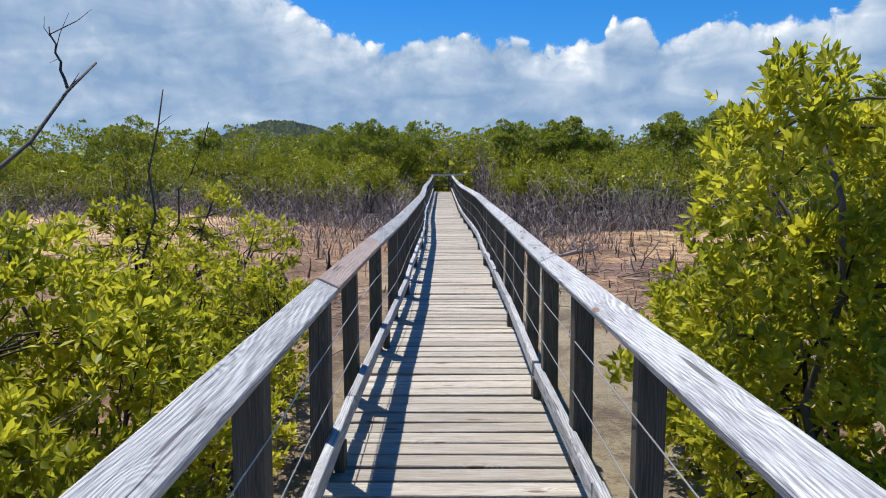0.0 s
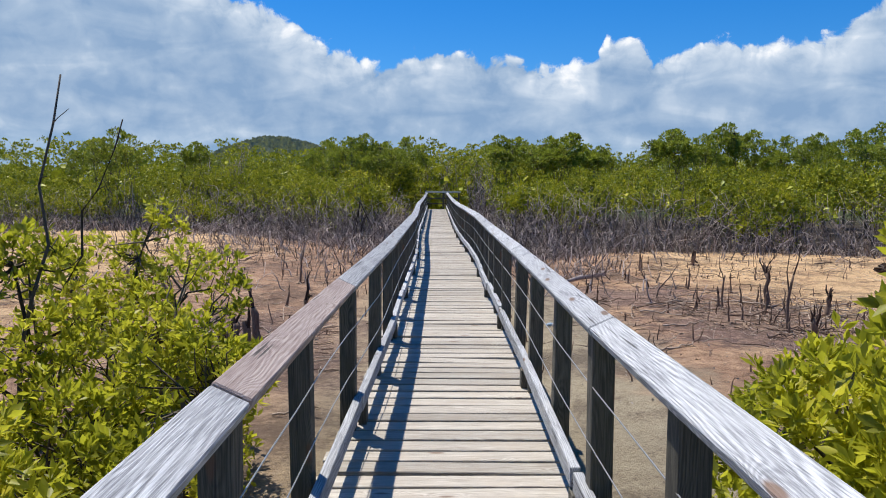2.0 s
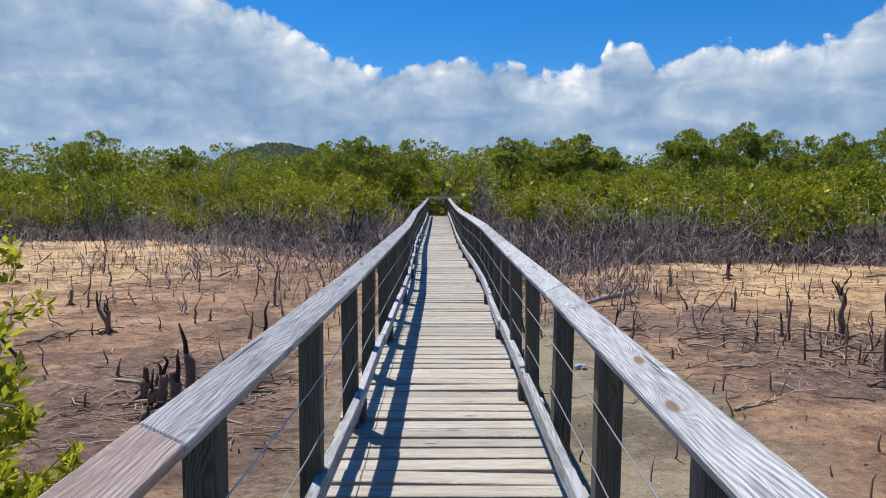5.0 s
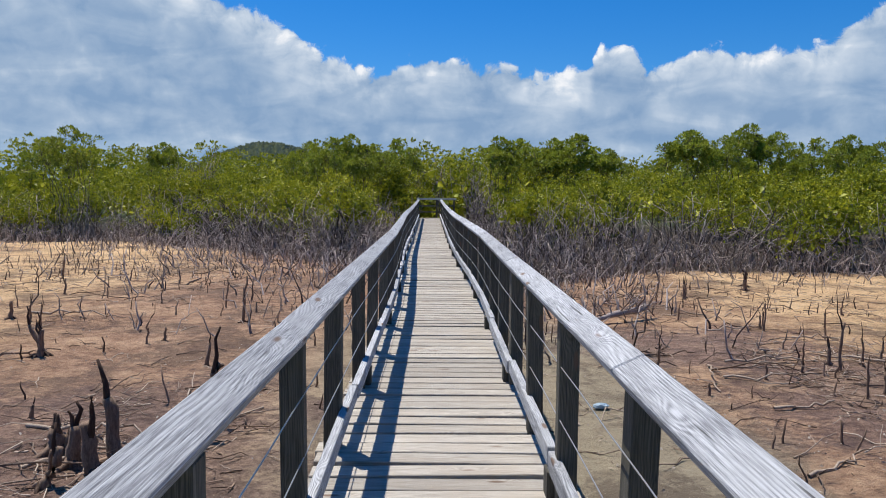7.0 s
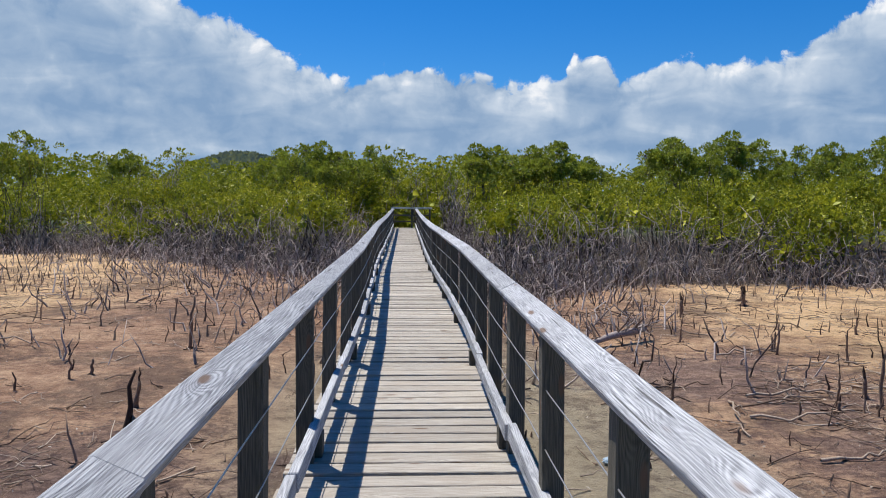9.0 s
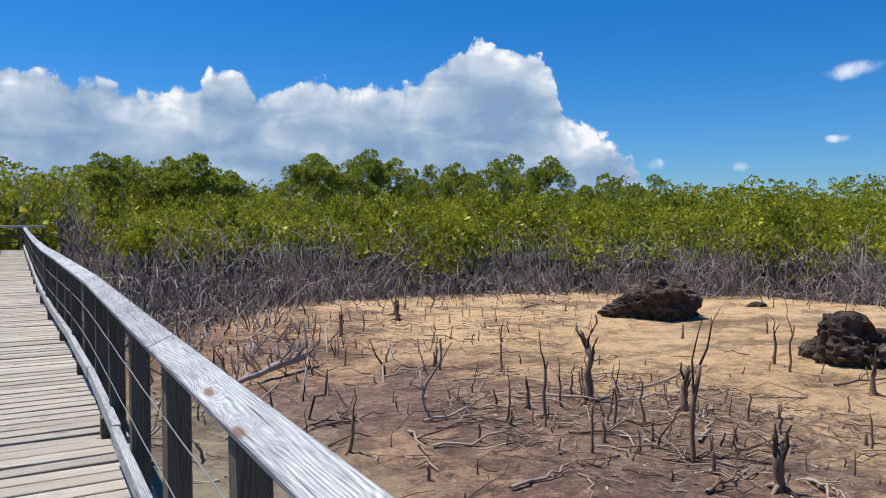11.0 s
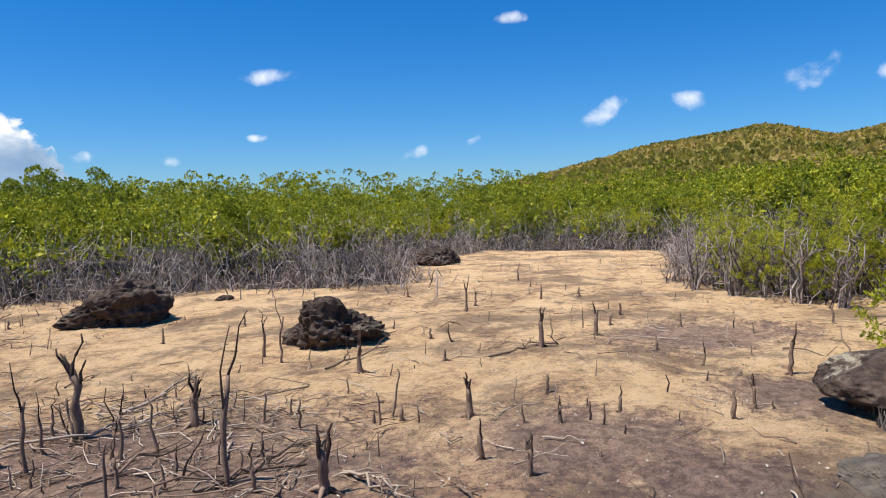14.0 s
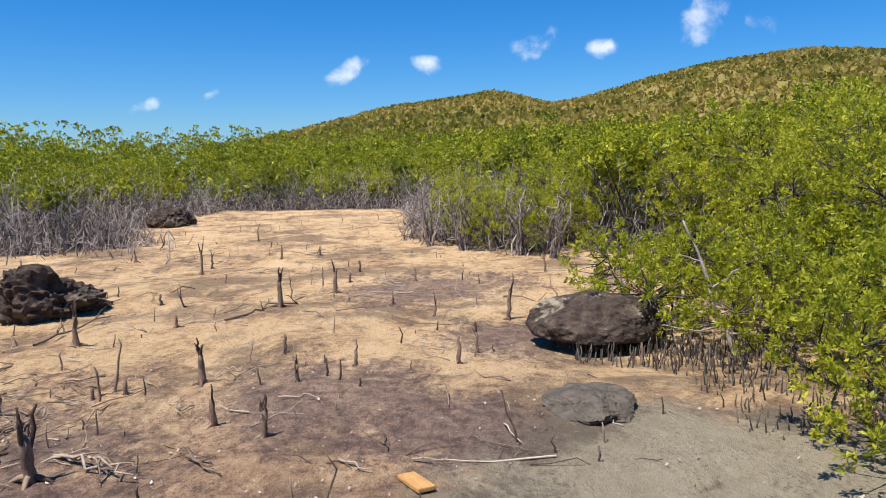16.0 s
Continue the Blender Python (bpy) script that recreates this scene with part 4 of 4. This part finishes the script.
# ---------------------------------------------------------------- rocks
def rock(name, label, x, y, sx, sy, sz, rough, mat, seed, turn=0.0, sharp=1.0, category="rock", slope=0.0, under=1.0):
    bm = bmesh.new()
    bmesh.ops.create_icosphere(bm, subdivisions=5, radius=1)
    off = Vector((seed * 3.1, seed * 1.7, seed * 0.9))
    for v in bm.verts:
        d = v.co.copy()
        k = 1 + rough * (noise.noise(d * 1.3 + off) + 0.45 * sharp * noise.noise(d * 3.1 + off) - 0.22 * sharp * abs(noise.noise(d * 7.0 + off)) + 0.26 * sharp * noise.noise(d * 13.0 + off) - 0.20 * sharp * abs(noise.noise(d * 21.0 + off)) + 0.10 * sharp * noise.noise(d * 31.0 + off))
        s = under if d.z < -0.1 else 1.0
        v.co = Vector((d.x * sx * k * s, d.y * sy * k * s, max(d.z, -0.35 if under == 1.0 else -0.62) * sz * k * (1 + slope * d.x)))
    me = bpy.data.meshes.new(name)
    bm.to_mesh(me)
    bm.free()
    me.materials.append(mat)
    ob = new(name, me)
    ob.matrix_world = pose(x, y, GROUND + (0.18 if under == 1.0 else 0.36) * sz, 0, 0, turn)
    return tagged(ob, label, category)


rock("rock_mound", "dark pitted mound of rock and root on the sand", 10.75, 13.85, 0.72, 0.60, 0.52, 0.5, rock_mat, 3, -40, slope=-0.45)
rock("rock_mound", "dark pitted mound of rock and root at the thicket edge", 12.0, 19.2, 1.05, 0.7, 0.62, 0.40, rock_mat, 5, -30, slope=0.3)
rock("rock_mound", "dark flat rock at the back of the sand flat", 26.9, 17.5, 1.1, 0.8, 0.56, 0.36, rock_mat, 7, 20)
boulder = rock("boulder", "large rounded dark boulder with a pale lichen patch", 8.45, 6.70, 0.58, 0.80, 0.42, 0.2, boulder_mat, 9, -8, 0.7, under=0.74)
rock("mud_clod", "low dark clod of dried mud", 6.18, 7.32, 0.42, 0.34, 0.15, 0.4, clay_mat, 11, 20, 0.45, "mud clod")
rock("mud_clod", "small dark stone at the thicket edge", 15.3, 19.0, 0.26, 0.2, 0.12, 0.3, rock_mat, 13, 0, 1.0, "rock")


# ---------------------------------------------------------------- stumps and dead stems
def stump(x, y, h, fork=2, rad=0.03, seed=0, lean=(0, 0), mat=None, name="dead_stump", label="broken dead mangrove stump standing in the mud"):
    r = np.random.default_rng(seed + int(abs(x) * 97 + y * 31))
    pile = Pile()
    top = np.array([lean[0] * h, lean[1] * h, h * (0.62 if fork else 1.0)])
    rad *= 0.72
    p = crooked(r, (0, 0, -0.06), top, 7, 0.028)
    pile.add(*tube(p, np.linspace(rad * 1.25, rad * 0.75, 7) * r.uniform(0.85, 1.15, 7), 7))
    for k in range(fork):
        s = p[r.integers(4, 7)]
        a = r.uniform(0, 2 * math.pi)
        e = np.array([s[0] + math.cos(a) * h * r.uniform(0.03, 0.16), s[1] + math.sin(a) * h * r.uniform(0.03, 0.16), h * (1.0 if k == 0 else r.uniform(0.7, 1.0))])
        pile.add(*tube(crooked(r, s, e, 5, 0.04), np.linspace(rad * 0.55, rad * 0.18, 5), 6))
    for k in range(4):
        a = k * 1.6 + r.normal(0, 0.4)
        e = np.array([math.cos(a), math.sin(a), 0]) * rad * r.uniform(2.5, 6)
        pile.add(*tube(crooked(r, (0, 0, rad * 1.2), e - [0, 0, 0.03], 4, 0.05), [rad * 0.55, rad * 0.5, rad * 0.35, rad * 0.2], 5))
    ob = new(name, pile.mesh(name, mat or stump_bark, True))
    ob.matrix_world = pose(x, y, float(relief(np.array(x), np.array(y))))
    return tagged(ob, label, "stump", "dead stumps on the flat")


# sand flat beside the boardwalk
for x, y, h, fork, rad in ((7.26, 10.75, 0.45, 3, 0.05), (6.2, 10.36, 0.36, 1, 0.035), (5.85, 9.88, 0.33, 3, 0.035), (8.75, 12.58, 0.55, 3, 0.045), (10.72, 10.64, 0.58, 4, 0.05), (12.0, 10.0, 0.52, 2, 0.045),
                           (9.94, 7.5, 0.6, 2, 0.04), (8.17, 8.07, 0.36, 3, 0.025), (7.67, 8.3, 0.28, 0, 0.025), (5.13, 11.26, 0.52, 5, 0.06), (7.67, 9.33, 0.27, 1, 0.028), (7.36, 9.87, 0.25, 2, 0.022),
                           (7.05, 11.38, 0.14, 0, 0.028), (14.55, 12.83, 0.75, 2, 0.035), (15.26, 12.83, 0.4, 2, 0.03), (13.56, 6.37, 0.57, 1, 0.03), (13.23, 8.73, 0.25, 1, 0.03), (8.3, 10.15, 0.19, 0, 0.028),
                           (9.63, 11.74, 0.15, 0, 0.03), (11.3, 12.5, 0.16, 0, 0.028), (6.92, 11.62, 0.11, 0, 0.022), (10.92, 9.06, 0.12, 0, 0.03), (13.26, 9.88, 0.17, 0, 0.03), (16.43, 14.78, 0.3, 1, 0.035),
                           (16.75, 10.85, 0.2, 0, 0.035), (14.57, 9.81, 0.22, 0, 0.035), (5.72, 14.05, 0.97, 5, 0.055), (4.82, 13.7, 0.93, 1, 0.024), (4.9, 14.1, 0.34, 2, 0.035), (5.88, 16.0, 0.6, 1, 0.02)):
    stump(x, y, h, fork, rad, seed=7)
for x, y, h, fork, rad in ((5.2, 16.5, 0.44, 0, 0.02), (5.23, 16.7, 0.19, 0, 0.025), (5.13, 19.9, 0.48, 3, 0.035), (4.21, 17.5, 0.32, 1, 0.02), (6.96, 21.3, 0.42, 4, 0.06), (5.35, 13.25, 0.65, 1, 0.02), (6.38, 13.28, 0.5, 5, 0.06),
                           (9.2, 13.95, 1.0, 1, 0.022), (11.96, 16.3, 0.32, 1, 0.025), (7.28, 9.86, 0.24, 1, 0.022), (6.45, 12.16, 0.33, 0, 0.018), (6.6, 12.64, 0.29, 0, 0.016), (5.03, 11.78, 0.31, 1, 0.025), (5.09, 12.5, 0.28, 1, 0.022),
                           (4.77, 12.78, 0.36, 1, 0.02), (3.79, 13.35, 0.18, 0, 0.018), (4.32, 13.6, 0.17, 1, 0.03), (10.93, 20.7, 0.17, 0, 0.03), (10.05, 16.55, 0.26, 0, 0.025), (5.33, 16.83, 0.4, 1, 0.02), (2.94, 12.78, 0.13, 0, 0.02),
                           (7.21, 21.9, 0.37, 4, 0.06), (5.22, 20.07, 0.38, 2, 0.03), (7.2, 17.9, 0.4, 1, 0.022), (20.5, 13.0, 0.5, 1, 0.03), (16.2, 11.6, 0.3, 0, 0.03)):
    stump(x, y, h, fork, rad, seed=9)
# left of the boardwalk
for x, y, h, fork, rad in ((-4.75, 14.34, 0.55, 3, 0.05), (-2.91, 16.9, 0.72, 0, 0.028), (-2.78, 11.04, 0.24, 2, 0.06), (-2.59, 10.37, 0.43, 1, 0.025), (-3.53, 15.2, 0.18, 0, 0.025), (-3.51, 11.87, 0.2, 1, 0.025), (-6.6, 17.0, 0.28, 0, 0.04),
                           (-8.41, 22.25, 0.75, 1, 0.028), (-6.69, 21.83, 0.4, 1, 0.022), (-6.2, 16.8, 0.45, 2, 0.025), (-3.6, 18.4, 0.5, 0, 0.02), (-8.6, 21.5, 0.5, 1, 0.02), (-2.6, 14.0, 0.4, 1, 0.03), (-7.2, 19.9, 0.5, 1, 0.025)):
    stump(x, y, h, fork, rad, seed=3, lean=(0.12, -0.05))

for x, y, h, fork, rad, lx in ((-2.35, 10.58, 0.6, 1, 0.075, -0.12), (-2.3, 10.86, 0.78, 1, 0.08, -0.12), (-2.17, 11.84, 0.85, 1, 0.07, 0.42), (-2.2, 10.95, 0.4, 1, 0.06, 0.7), (-2.62, 10.75, 0.5, 2, 0.075, 0.1), (-2.85, 11.0, 0.3, 2, 0.09, 0.0), (-1.95, 11.3, 0.5, 1, 0.055, 0.5), (-2.6, 10.3, 0.45, 1, 0.05, 0.3), (-4.7, 14.4, 0.62, 1, 0.05, -0.3)):
    stump(x, y, h, fork, rad, seed=13, lean=(lx, 0.05), label="thick dark leaning stump of a dead mangrove")

# fallen tree by the thicket edge
fallen = tagged(empty("fallen_tree", 3.15, 17.2, GROUND), "bleached fallen tree with upturned roots on the mud", "fallen tree")
r = np.random.default_rng(71)
pile = Pile()
log = crooked(r, (-0.7, -0.5, 0.07), (0.5, 0.35, 0.18), 8, 0.012)
pile.add(*tube(log, np.linspace(0.03, 0.06, 8) * r.uniform(0.85, 1.15, 8), 9))
part("trunk", pile.mesh("trunk", dead_bark, True), fallen, "pale bare trunk").matrix_world = pose(3.15, 17.2, GROUND)
for k in range(30):
    pile = Pile()
    q = log[-1] if k < 14 else log[r.integers(1, 7)]
    d = unit(np.array([0.4, 0.4, 0.35]) + r.normal(0, 0.8, 3))
    e = q + d * r.uniform(0.2, 0.65)
    e[2] = max(abs(e[2]), 0.03)
    pile.add(*tube(crooked(r, q, e, 5, 0.05), np.linspace(0.018, 0.005, 5), 6))
    part("root" if k < 14 else "branch", pile.mesh("root", dead_bark if k % 2 else stump_bark, True), fallen).matrix_world = pose(3.15, 17.2, GROUND)


# ---------------------------------------------------------------- litter of sticks and breathing roots
def scatter(seed, n, areas):
    """Random plan places in boxes (x0, y0, x1, y1, share)."""
    r = np.random.default_rng(seed)
    share = np.array([a[4] for a in areas], float)
    k = r.choice(len(areas), n, p=share / share.sum())
    box = np.array([a[:4] for a in areas])[k]
    p = box[:, :2] + r.random((n, 2)) * (box[:, 2:] - box[:, :2])
    return r, p[np.abs(p[:, 0] - MIDDLE) > 0.75]


FLAT = [(1, 10.5, 8, 22, 5), (4, 11.5, 7.5, 15, 3.5), (5, 6.5, 18, 16, 3), (-14, 9, -1, 27, 7), (-3.5, 9.5, -1.3, 13, 2.5), (16, 8, 32, 17, 2), (2, 18, 14, 24.5, 4), (-10, 20, -1, 28, 4)]
r, at = scatter(81, 2700, FLAT)
pile, pale = Pile(), Pile()
for k, (x, y) in enumerate(at):
    a, ln = r.uniform(0, 6.28), r.uniform(0.12, 0.6) * (2.2 if r.random() < 0.10 else 1)
    z = float(relief(np.array(x), np.array(y))) + 0.012
    d = np.array([math.cos(a), math.sin(a), r.normal(0, 0.06)]) * ln
    rad = r.uniform(0.003, 0.009) * (1.4 if ln > 0.6 else 1)
    where = pale if r.random() < 0.62 else pile
    p = crooked(r, (x, y, z), np.array([x, y, z + abs(d[2])]) + [d[0], d[1], 0], 5, 0.05)
    where.add(*tube(p, np.linspace(rad, rad * 0.45, 5), 5))
    if r.random() < 0.5:
        e = p[2] + np.array([r.normal(0, 0.12), r.normal(0, 0.12), abs(r.normal(0, 0.05))])
        where.add(*tube(crooked(r, p[2], e, 3, 0.06), [rad * 0.6, rad * 0.5, rad * 0.25], 4))
tagged(new("driftwood_sticks", pale.mesh("driftwood_sticks", stick_bark)), "pale dead sticks strewn over the mud flat", "sticks", kind="stuff")
tagged(new("dead_branches", pile.mesh("dead_branches", stump_bark)), "dark dead twigs strewn over the mud flat", "twigs", kind="stuff")

r, at = scatter(82, 1050, [(1, 8, 8, 22, 4), (5, 6.5, 18, 16, 3), (4.5, 12, 7, 14.5, 1.2), (-14, 9, -1, 27, 7), (16, 8, 32, 17, 2), (2, 18, 14, 24.5, 5), (7.2, 5.0, 9.4, 6.6, 5), (-12, 22, -1, 29, 8)])
pile = Pile()
for x, y in at:
    z = float(relief(np.array(x), np.array(y)))
    h = r.uniform(0.04, 0.22) * (1.8 if r.random() < 0.12 else 1)
    pile.add(*tube(crooked(r, (x, y, z - 0.03), (x + r.normal(0, 0.15) * h, y + r.normal(0, 0.15) * h, z + h), 4, 0.06), np.linspace(0.010, 0.005, 4) * r.uniform(0.7, 1.5), 5))
tagged(new("breathing_roots", pile.mesh("breathing_roots", stump_bark)), "thin dark mangrove breathing roots poking out of the mud", "roots", kind="stuff")

r, at = scatter(83, 1500, [(3, 6, 12, 12, 5), (1, 8, 6, 18, 3), (-8, 9, -1, 20, 3)])
n = len(at)
z = relief(at[:, 0], at[:, 1]) + 0.012
pile = Pile()
pile.add(*leaves(r, np.column_stack([at, z]), r.normal(0, 1, (n, 3)) * [1, 1, 0.05], 0.032, 1, 0.6, 0.05))
tagged(new("leaf_litter", pile.mesh("leaf_litter", shell_mat)), "pale fallen leaves and shell bits on the mud", "litter", kind="stuff")

plank = new("plank", box_mesh("plank", 0.29, 0.125, 0.03, plank_mat, 0.005))
plank.matrix_world = pose(4.87, 8.735, GROUND + 0.03, 2, 3, 27.5)
tagged(plank, "short orange offcut of plank lying on the mud", "plank")

scrap = rock("plastic_scrap", "faded blue scrap of plastic in the grey mud", 1.72, 12.35, 0.09, 0.05, 0.03, 0.3, litter_mat, 15, 20, 1.0, "litter")

# pale dead branch that stands in the low bush beside the boulder
dead = tagged(empty("dead_branch", 7.8, 5.4, GROUND), "pale bare dead branch standing in the low bush", "dead branch")
r = np.random.default_rng(91)
for name, a, b, rad in (("limb", (7.8, 5.4, -0.66), (7.99, 5.6, 0.02), 0.032), ("limb", (7.99, 5.6, 0.02), (8.15, 5.82, 0.72), 0.022), ("twig", (7.99, 5.6, 0.0), (7.9, 5.35, 0.22), 0.014), ("twig", (7.85, 5.45, -0.4), (8.15, 6.2, -0.42), 0.013), ("twig", (7.85, 5.45, -0.45), (7.6, 5.0, -0.3), 0.013), ("twig", (8.05, 5.7, 0.3), (8.2, 5.9, 0.35), 0.008)):
    pile = Pile()
    pile.add(*tube(crooked(r, a, b, 6, 0.04), np.linspace(rad, rad * 0.5, 6), 7))
    part(name, pile.mesh(name, dead_bark, True), dead).matrix_world = Matrix()

# long dead branches lying on the flat
def fallen_branch(x0, y0, x1, y1, rad, seed):
    """A bare branch lying on the mud from one place to the other, with side twigs."""
    r = np.random.default_rng(seed)
    length = math.hypot(x1 - x0, y1 - y0)
    pile = Pile()
    p = crooked(r, (0, 0, 0.02), (x1 - x0, y1 - y0, 0.03 + r.uniform(0, 0.05)), 9, 0.035)
    p[:, 2] = np.maximum(p[:, 2], 0.012)
    rad *= 0.72
    pile.add(*tube(p, np.linspace(rad, rad * 0.45, 9), 7))
    for k in r.integers(2, 8, 4):
        e = p[k] + unit(np.array([x1 - x0, y1 - y0, 0]) / length + r.normal(0, 0.7, 3)) * r.uniform(0.12, 0.3) * min(1.3, length)
        e[2] = max(abs(e[2]) * 0.6, 0.015)
        pile.add(*tube(crooked(r, p[k], e, 5, 0.07), np.linspace(rad * 0.55, rad * 0.2, 5), 5))
    ob = new("fallen_branch", pile.mesh("fallen_branch", stick_bark if seed % 3 else stump_bark, True))
    ob.matrix_world = pose(x0, y0, float(relief(np.array(x0), np.array(y0))))
    return tagged(ob, "bare dead branch lying on the mud flat", "branch", "fallen branches on the flat")


for n, (x0, y0, x1, y1, rad) in enumerate(((6.48, 14.31, 8.4, 14.6, 0.028), (2.4, 14.45, 3.21, 14.91, 0.024), (3.64, 14.13, 4.74, 14.17, 0.022), (3.33, 13.39, 4.23, 13.16, 0.02), (4.62, 13.09, 5.65, 12.73, 0.022),
                                           (3.35, 13.9, 3.19, 13.24, 0.02), (5.32, 15.86, 5.92, 15.57, 0.018), (4.6, 11.48, 5.16, 11.62, 0.022), (5.54, 11.25, 5.18, 10.75, 0.022), (4.27, 16.34, 5.24, 16.69, 0.02),
                                           (10.54, 21.75, 12.27, 22.22, 0.028), (6.75, 9.94, 6.65, 9.55, 0.016), (5.53, 11.29, 5.06, 10.58, 0.02), (5.48, 10.35, 5.06, 10.01, 0.02), (5.35, 9.27, 5.12, 9.04, 0.014),
                                           (5.28, 8.76, 5.14, 8.53, 0.012), (8.85, 13.11, 10.19, 12.83, 0.026), (3.38, 12.29, 4.03, 12.36, 0.022), (2.81, 10.53, 3.44, 10.93, 0.02), (2.8, 14.63, 3.44, 14.59, 0.02),
                                           (-1.46, 7.79, -1.02, 7.79, 0.016), (5.6, 12.4, 6.6, 13.1, 0.024), (4.9, 12.2, 5.9, 11.9, 0.022), (6.0, 13.9, 7.0, 13.4, 0.022), (5.0, 14.5, 6.1, 13.6, 0.024), (9.9, 11.2, 11.4, 10.4, 0.024),
                                           (-3.4, 11.6, -2.2, 11.2, 0.026), (-2.9, 10.6, -1.9, 11.5, 0.022), (-5.6, 13.8, -4.6, 14.6, 0.024), (-6.5, 17.4, -5.0, 16.9, 0.024))):
    fallen_branch(x0, y0, x1, y1, rad, 200 + n)

# dead stems that thin out from the thicket over the flat
r = np.random.default_rng(97)
at = r.uniform([-24, 14], [20, 37], (26000, 2))
dep = belt_depth(at)
chance = np.where(at[:, 0] < 5, np.exp(dep / 2.6), 0.45 * np.exp(dep / 1.1)) * 0.55
at = at[(dep < 0.2) & (np.abs(at[:, 0] - MIDDLE) > 1.0) & in_view(at) & (r.random(len(at)) < chance)]
pile = Pile()
for x, y in at:
    z = float(relief(np.array(x), np.array(y)))
    h = r.uniform(0.12, 0.55) * (1.6 if r.random() < 0.12 else 1)
    lean = r.normal(0, 0.45, 2) * h
    p = crooked(r, (x, y, z - 0.02), (x + lean[0], y + lean[1], z + h), 4, 0.09)
    pile.add(*tube(p, np.linspace(0.014, 0.006, 4) * r.uniform(0.7, 1.6), 4))
    if r.random() < 0.6:
        pile.add(*tube(crooked(r, p[2], p[2] + r.normal(0, 0.16, 3) + [0, 0, 0.05], 3, 0.1), [0.007, 0.006, 0.003], 3))
tagged(new("dead_stems", pile.mesh("dead_stems", dead_bark)), "short bare dead mangrove stems thinning out over the flat", "dead stems", kind="stuff")

# two forked saplings that died standing on the flat
for x, y, h in ((5.15, 12.1, 1.35), (9.5, 14.4, 0.7)):
    stump(x, y, h, 2, 0.030, seed=23, label="thin forked dead mangrove sapling standing on the flat")
# slim dead shoots on the flat, each alone
r, at = scatter(95, 32, [(4.2, 11.4, 7.2, 15, 4), (1.8, 13, 6, 20, 2), (7, 8, 14, 14, 2), (-8, 12, -2, 22, 4)])
for x, y in at:
    stump(float(x), float(y), float(r.uniform(0.22, 0.6)), int(r.integers(0, 3)), float(r.uniform(0.012, 0.022)), seed=int(r.integers(1000)), lean=(float(r.normal(0, 0.1)), float(r.normal(0, 0.1))), label="slim broken dead mangrove shoot in the mud")
# breathing roots under the boulder's edge
r, at = scatter(96, 420, [(7.4, 5.6, 8.2, 7.1, 3), (5.4, 4.9, 8.2, 6.3, 5)])
pile = Pile()
for x, y in at:
    h = r.uniform(0.04, 0.18)
    pile.add(*tube(crooked(r, (x, y, GROUND - 0.05), (x + r.normal(0, 0.02), y + r.normal(0, 0.02), GROUND + h), 4, 0.04), [0.009, 0.008, 0.006, 0.004], 5))
tagged(new("breathing_roots", pile.mesh("breathing_roots", bark)), "grey breathing roots crowded under the boulder and bush", "roots", kind="stuff")
